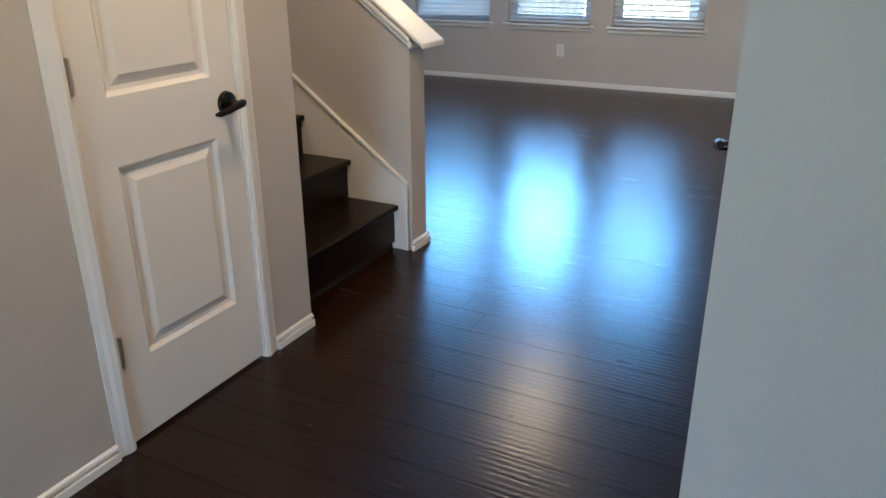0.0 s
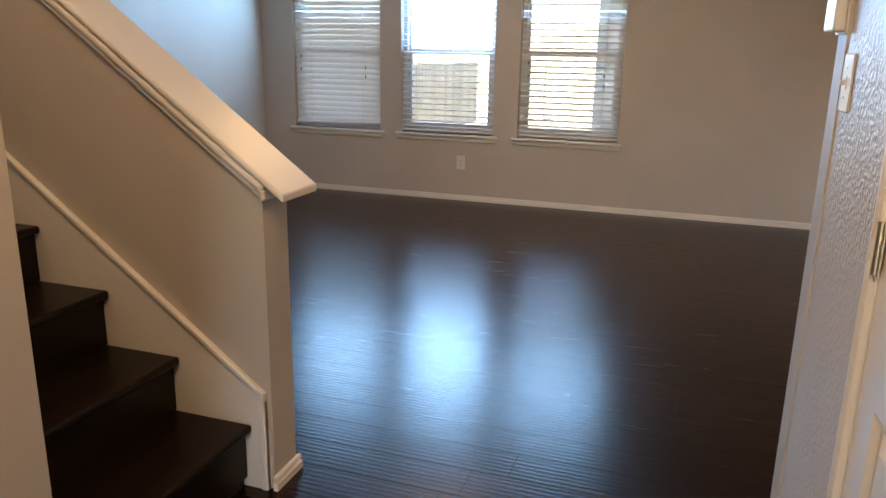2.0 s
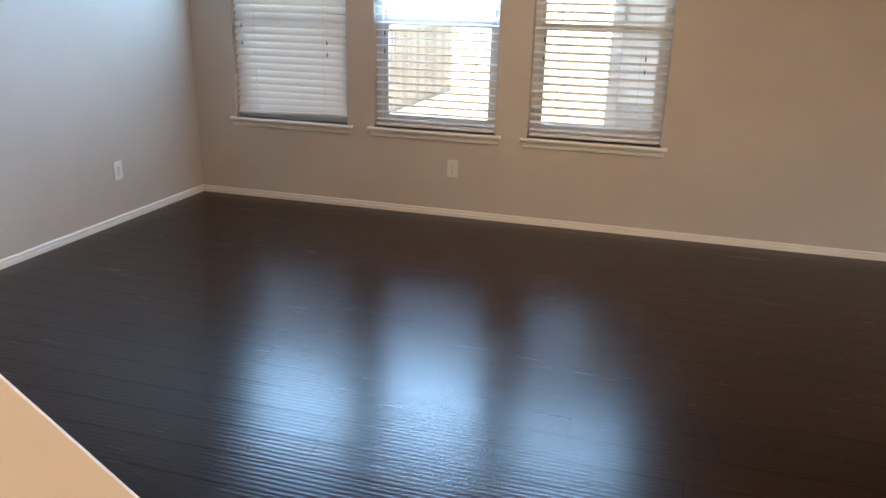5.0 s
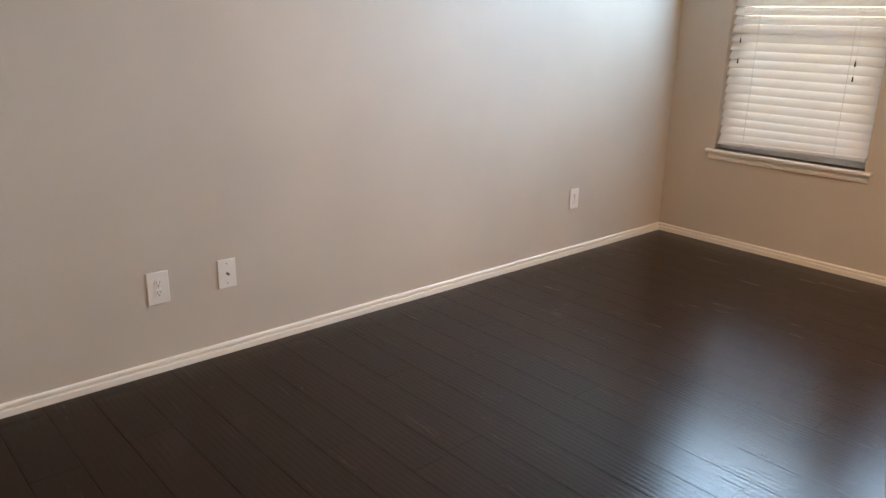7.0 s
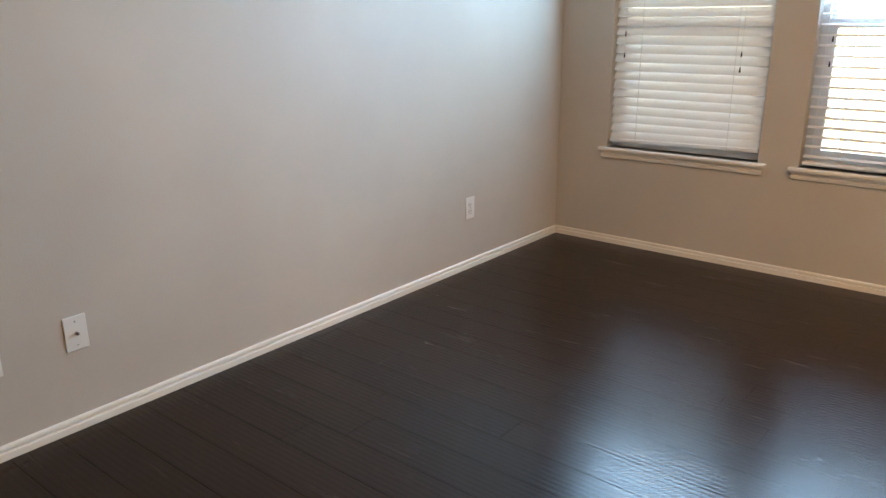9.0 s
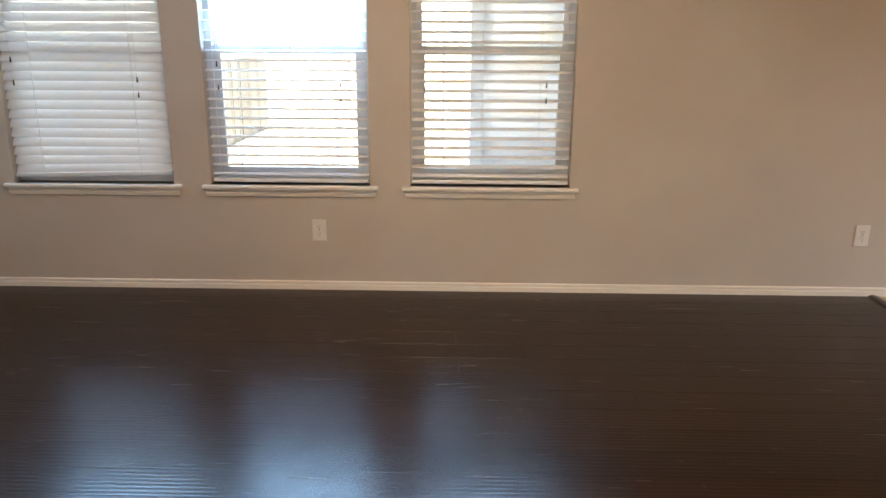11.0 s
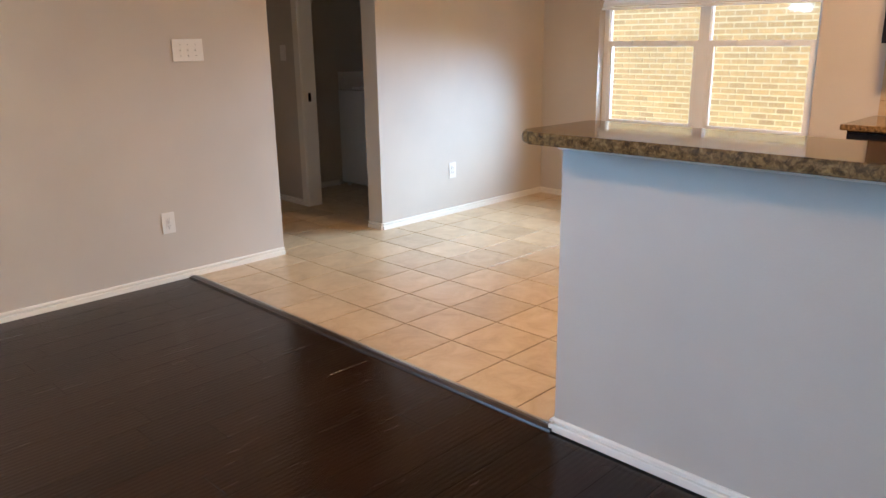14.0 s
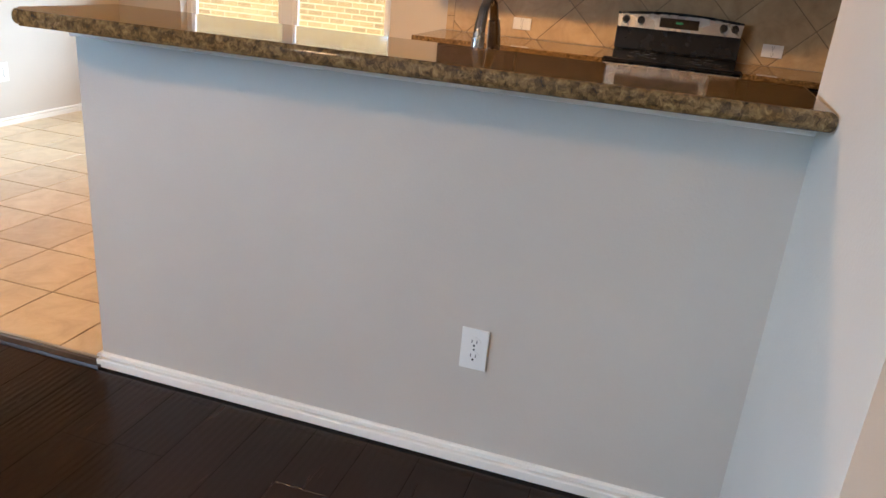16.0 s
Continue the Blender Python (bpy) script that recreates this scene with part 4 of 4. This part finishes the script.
def fence(x0, x1, y, h, label, rz=0.0):
    f = thing("fence", (x0, y, -0.12), label, "fence", "yard fence", rz)
    x1 = x1 - x0
    x0 = 0.0
    me = mesh_of("board", box(0, 0.136, 0, 0.018, 0, h), FENCE)
    n = int((x1 - x0) / 0.142)
    for k in range(n):
        ob = new("board", me)
        ob.parent = f
        ob.matrix_basis = pose(k * 0.142, random.uniform(-0.003, 0.003), random.uniform(-0.012, 0.006), 0, random.uniform(-0.4, 0.4), 0)
    for z in (0.15, 0.6, 1.0):
        part("rail", box(0, n * 0.142, 0.022, 0.06, z, z + 0.085), FENCE, f)
    for k in range(0, n, 17):
        part("post", box(k * 0.142, k * 0.142 + 0.09, 0.062, 0.152, 0, h), FENCE, f)
    return f


fence(-0.5, 5.5, 3.0, 1.2, "weathered wooden board fence along the yard's side", 90)
fp = thing("fence_post", (0.58, 9.2, -0.12), "weathered wooden gate post standing apart from the fence", "post")
part("shaft", box(0, 0.3, 0, 0.12, 0, 1.17, 0.006), FENCE, fp)
part("post_cap", box(-0.012, 0.312, -0.012, 0.132, 1.171, 1.2, 0.008), FENCE, fp)

# brick neighbour wall
XN2 = 12.9
nb = thing("brick_house", (XN2, 0, -0.12), "neighbour house wall of tan brick with pale mortar", "house")
part("wall", box(0.012, 8.0, -9.0, 8.5, 0, 2.95), MORTAR, nb)
part("roof", prism([(-0.3, 2.95), (8.3, 2.95), (8.3, 3.05), (4.0, 4.55), (-0.3, 3.05)], "y", -9.3, 8.8), ROOF, nb)
BW, BH, JT = 0.213, 0.075, 0.019
me = mesh_of("brick", box(0, 0.03, 0, BW - JT, 0, BH - JT), BRICK)
BRICK_SINGLE = noisy("tan_brick_single", (0.17, 0.098, 0.036), (0.26, 0.17, 0.07), 1.2, 0.9, 0.4, 0.006)
me.materials[0] = BRICK_SINGLE
count = 0
rest = bmesh.new()
for row in range(38):
    for col in range(78):
        y = -8.2 + col * BW + (BW / 2 if row % 2 else 0)
        z = 0.05 + row * BH
        if -0.9 < y < 2.6 and 0.55 < z < 1.85 and count < 300:
            ob = new("brick", me)
            ob.parent = nb
            ob.matrix_basis = pose(random.uniform(-0.002, 0.002), y, z)
            count += 1
        else:
            bx(rest, 0, 0.03, y, y + BW - JT, z, z + BH - JT)
tagged(part("bricks", rest, BRICK, nb), kind="stuff")

# ---- floors and their pieces ----
fl = solid("floor", bx(bmesh.new(), -0.15, XB - 0.0, YS - 0.15, 0.0, -0.11, -0.012), SUBFLOOR, "dark hand-scraped wood plank floor", "floor")
solid("floor_foyer", bx(bmesh.new(), XB, 6.6, YS - 0.15, YR, -0.11, -0.001), FLOORWOOD, "dark wood floor of the foyer", "floor")
kf = solid("floor_tiled", bx(bmesh.new(), XB, XE, YR + 0.12, 2.4, -0.11, -0.004), GROUT, "beige square ceramic tile floor with brown grout", "floor")
PW, PL = 0.155, 1.22
def plank_mesh(length):
    bm = bx(bmesh.new(), 0, length, 0, PW - 0.0012, -0.0115, 0.0)
    top = [e for e in bm.edges if e.verts[0].co.z > -0.001 and e.verts[1].co.z > -0.001]
    bmesh.ops.bevel(bm, geom=top, offset=0.0005, segments=1, affect="EDGES")
    return mesh_of("plank", bm, FLOORWOOD)


planks = {}
def lay(x0, x1, y):
    x = x0
    first = True
    while x < x1 - 0.02:
        length = min(PL if not first else random.uniform(0.35, 1.2), x1 - x)
        first = False
        key = round(length - 0.0008, 4)
        if key not in planks:
            planks[key] = plank_mesh(key)
        ob = new("plank", planks[key])
        ob.parent = fl
        ob.matrix_basis = pose(x, y, 0)
        x += length


row = 0
y = -PW - 0.003
while y > YS:
    if y > -4.55:
        lay(0.003, XB - 0.032, y)
    elif y > YR - 0.1:
        lay(2.80 if y > YL else XL - 0.02, XR + 0.02, y)
    else:
        lay(XL, 6.5, y)
    y -= PW
# transition strip
solid("threshold", prism([(XB - 0.03, 0.0), (XB - 0.026, 0.008), (XB - 0.004, 0.010), (XB + 0.012, 0.007), (XB + 0.016, 0.0)], "y", YN, -0.016), STRIP, "dark strip between wood and tile floors", "threshold")
solid("threshold", prism([(XB + 0.0165, 0.0), (XB + 0.0165, 0.006), (XB + 0.03, 0.005), (XB + 0.034, 0.0)], "y", YN, -0.016), METALSTRIP, "thin worn edge beside the wood strip", "threshold")

TP, TJ = 0.3165, 0.0065
TX, TY = 5.478, -1.822
tiles = {}
def tile_mesh(w, h):
    key = (round(w, 3), round(h, 3))
    if key not in tiles:
        bm = bx(bmesh.new(), 0, w, 0, h, -0.003, 0.0)
        top = [e for e in bm.edges if e.verts[0].co.z > -0.001 and e.verts[1].co.z > -0.001]
        bmesh.ops.bevel(bm, geom=top, offset=0.001, segments=1, affect="EDGES")
        tiles[key] = mesh_of("tile", bm, TILE)
    return tiles[key]


for i in range(-2, 11):
    for j in range(-9, 14):
        x0, x1 = TX + i * TP + TJ / 2, TX + (i + 1) * TP - TJ / 2
        y0, y1 = TY + j * TP + TJ / 2, TY + (j + 1) * TP - TJ / 2
        x0, x1 = max(x0, XB + 0.036), min(x1, XE)
        if y0 < -4.6 or y1 > 2.4 or x1 - x0 < 0.02 or (y0 > 0.15 and x1 < HALL[0]):
            continue
        ob = new("tile", tile_mesh(x1 - x0, y1 - y0))
        ob.parent = kf
        ob.matrix_basis = pose(x0, y0, 0)

# backsplash: square tiles set on the diagonal, cut at the edges
def clip(poly, axis, limit, keep_less):
    out = []
    for k in range(len(poly)):
        p, q = poly[k], poly[(k + 1) % len(poly)]
        ip = p[axis] <= limit if keep_less else p[axis] >= limit
        iq = q[axis] <= limit if keep_less else q[axis] >= limit
        if ip:
            out.append(p)
        if ip != iq:
            s = (limit - p[axis]) / (q[axis] - p[axis])
            out.append((p[0] + s * (q[0] - p[0]), p[1] + s * (q[1] - p[1])))
    return out


bs = solid("backsplash", box(XE - 0.005, XE - 0.001, -5.4, -2.655, KZ + 0.001, UZ + 0.06), SPLASH_GROUT, "tan diagonal ceramic tile backsplash", "backsplash")
def splash_piece(poly):
    bm = bmesh.new()
    a = [bm.verts.new((XE - 0.0115, u, z)) for u, z in poly]
    b = [bm.verts.new((XE - 0.0055, u, z)) for u, z in poly]
    for k in range(len(poly)):
        q = (k + 1) % len(poly)
        bm.faces.new((a[k], a[q], b[q], b[k]))
    bm.faces.new(a); bm.faces.new(b)
    part("tile", bm, SPLASH, bs)


D = 0.478
for i in range(-2, 14):
    for j in range(-2, 3):
        for off in (0, 0.5):
            cy, cz = -2.785 - 0.0 - (i + off) * D, 1.065 + (j + off) * D
            h = D / 2 - 0.005
            poly = [(cy - h, cz), (cy, cz - h), (cy + h, cz), (cy, cz + h)]
            for ax, lim, less in ((0, -2.71, True), (0, -5.4, False), (1, UZ + 0.06, True), (1, KZ + 0.002, False)):
                if poly:
                    poly = clip(poly, ax, lim, less)
            if len(poly) > 2 and abs(sum(p[0] * q[1] - q[0] * p[1] for p, q in zip(poly, poly[1:] + poly[:1]))) > 0.001:
                splash_piece(poly)
for z0, z1 in ((KZ + 0.002, 0.93), (0.935, 1.24), (1.245, UZ + 0.06)):
    splash_piece([(-2.705, z0), (-2.657, z0), (-2.657, z1), (-2.705, z1)])
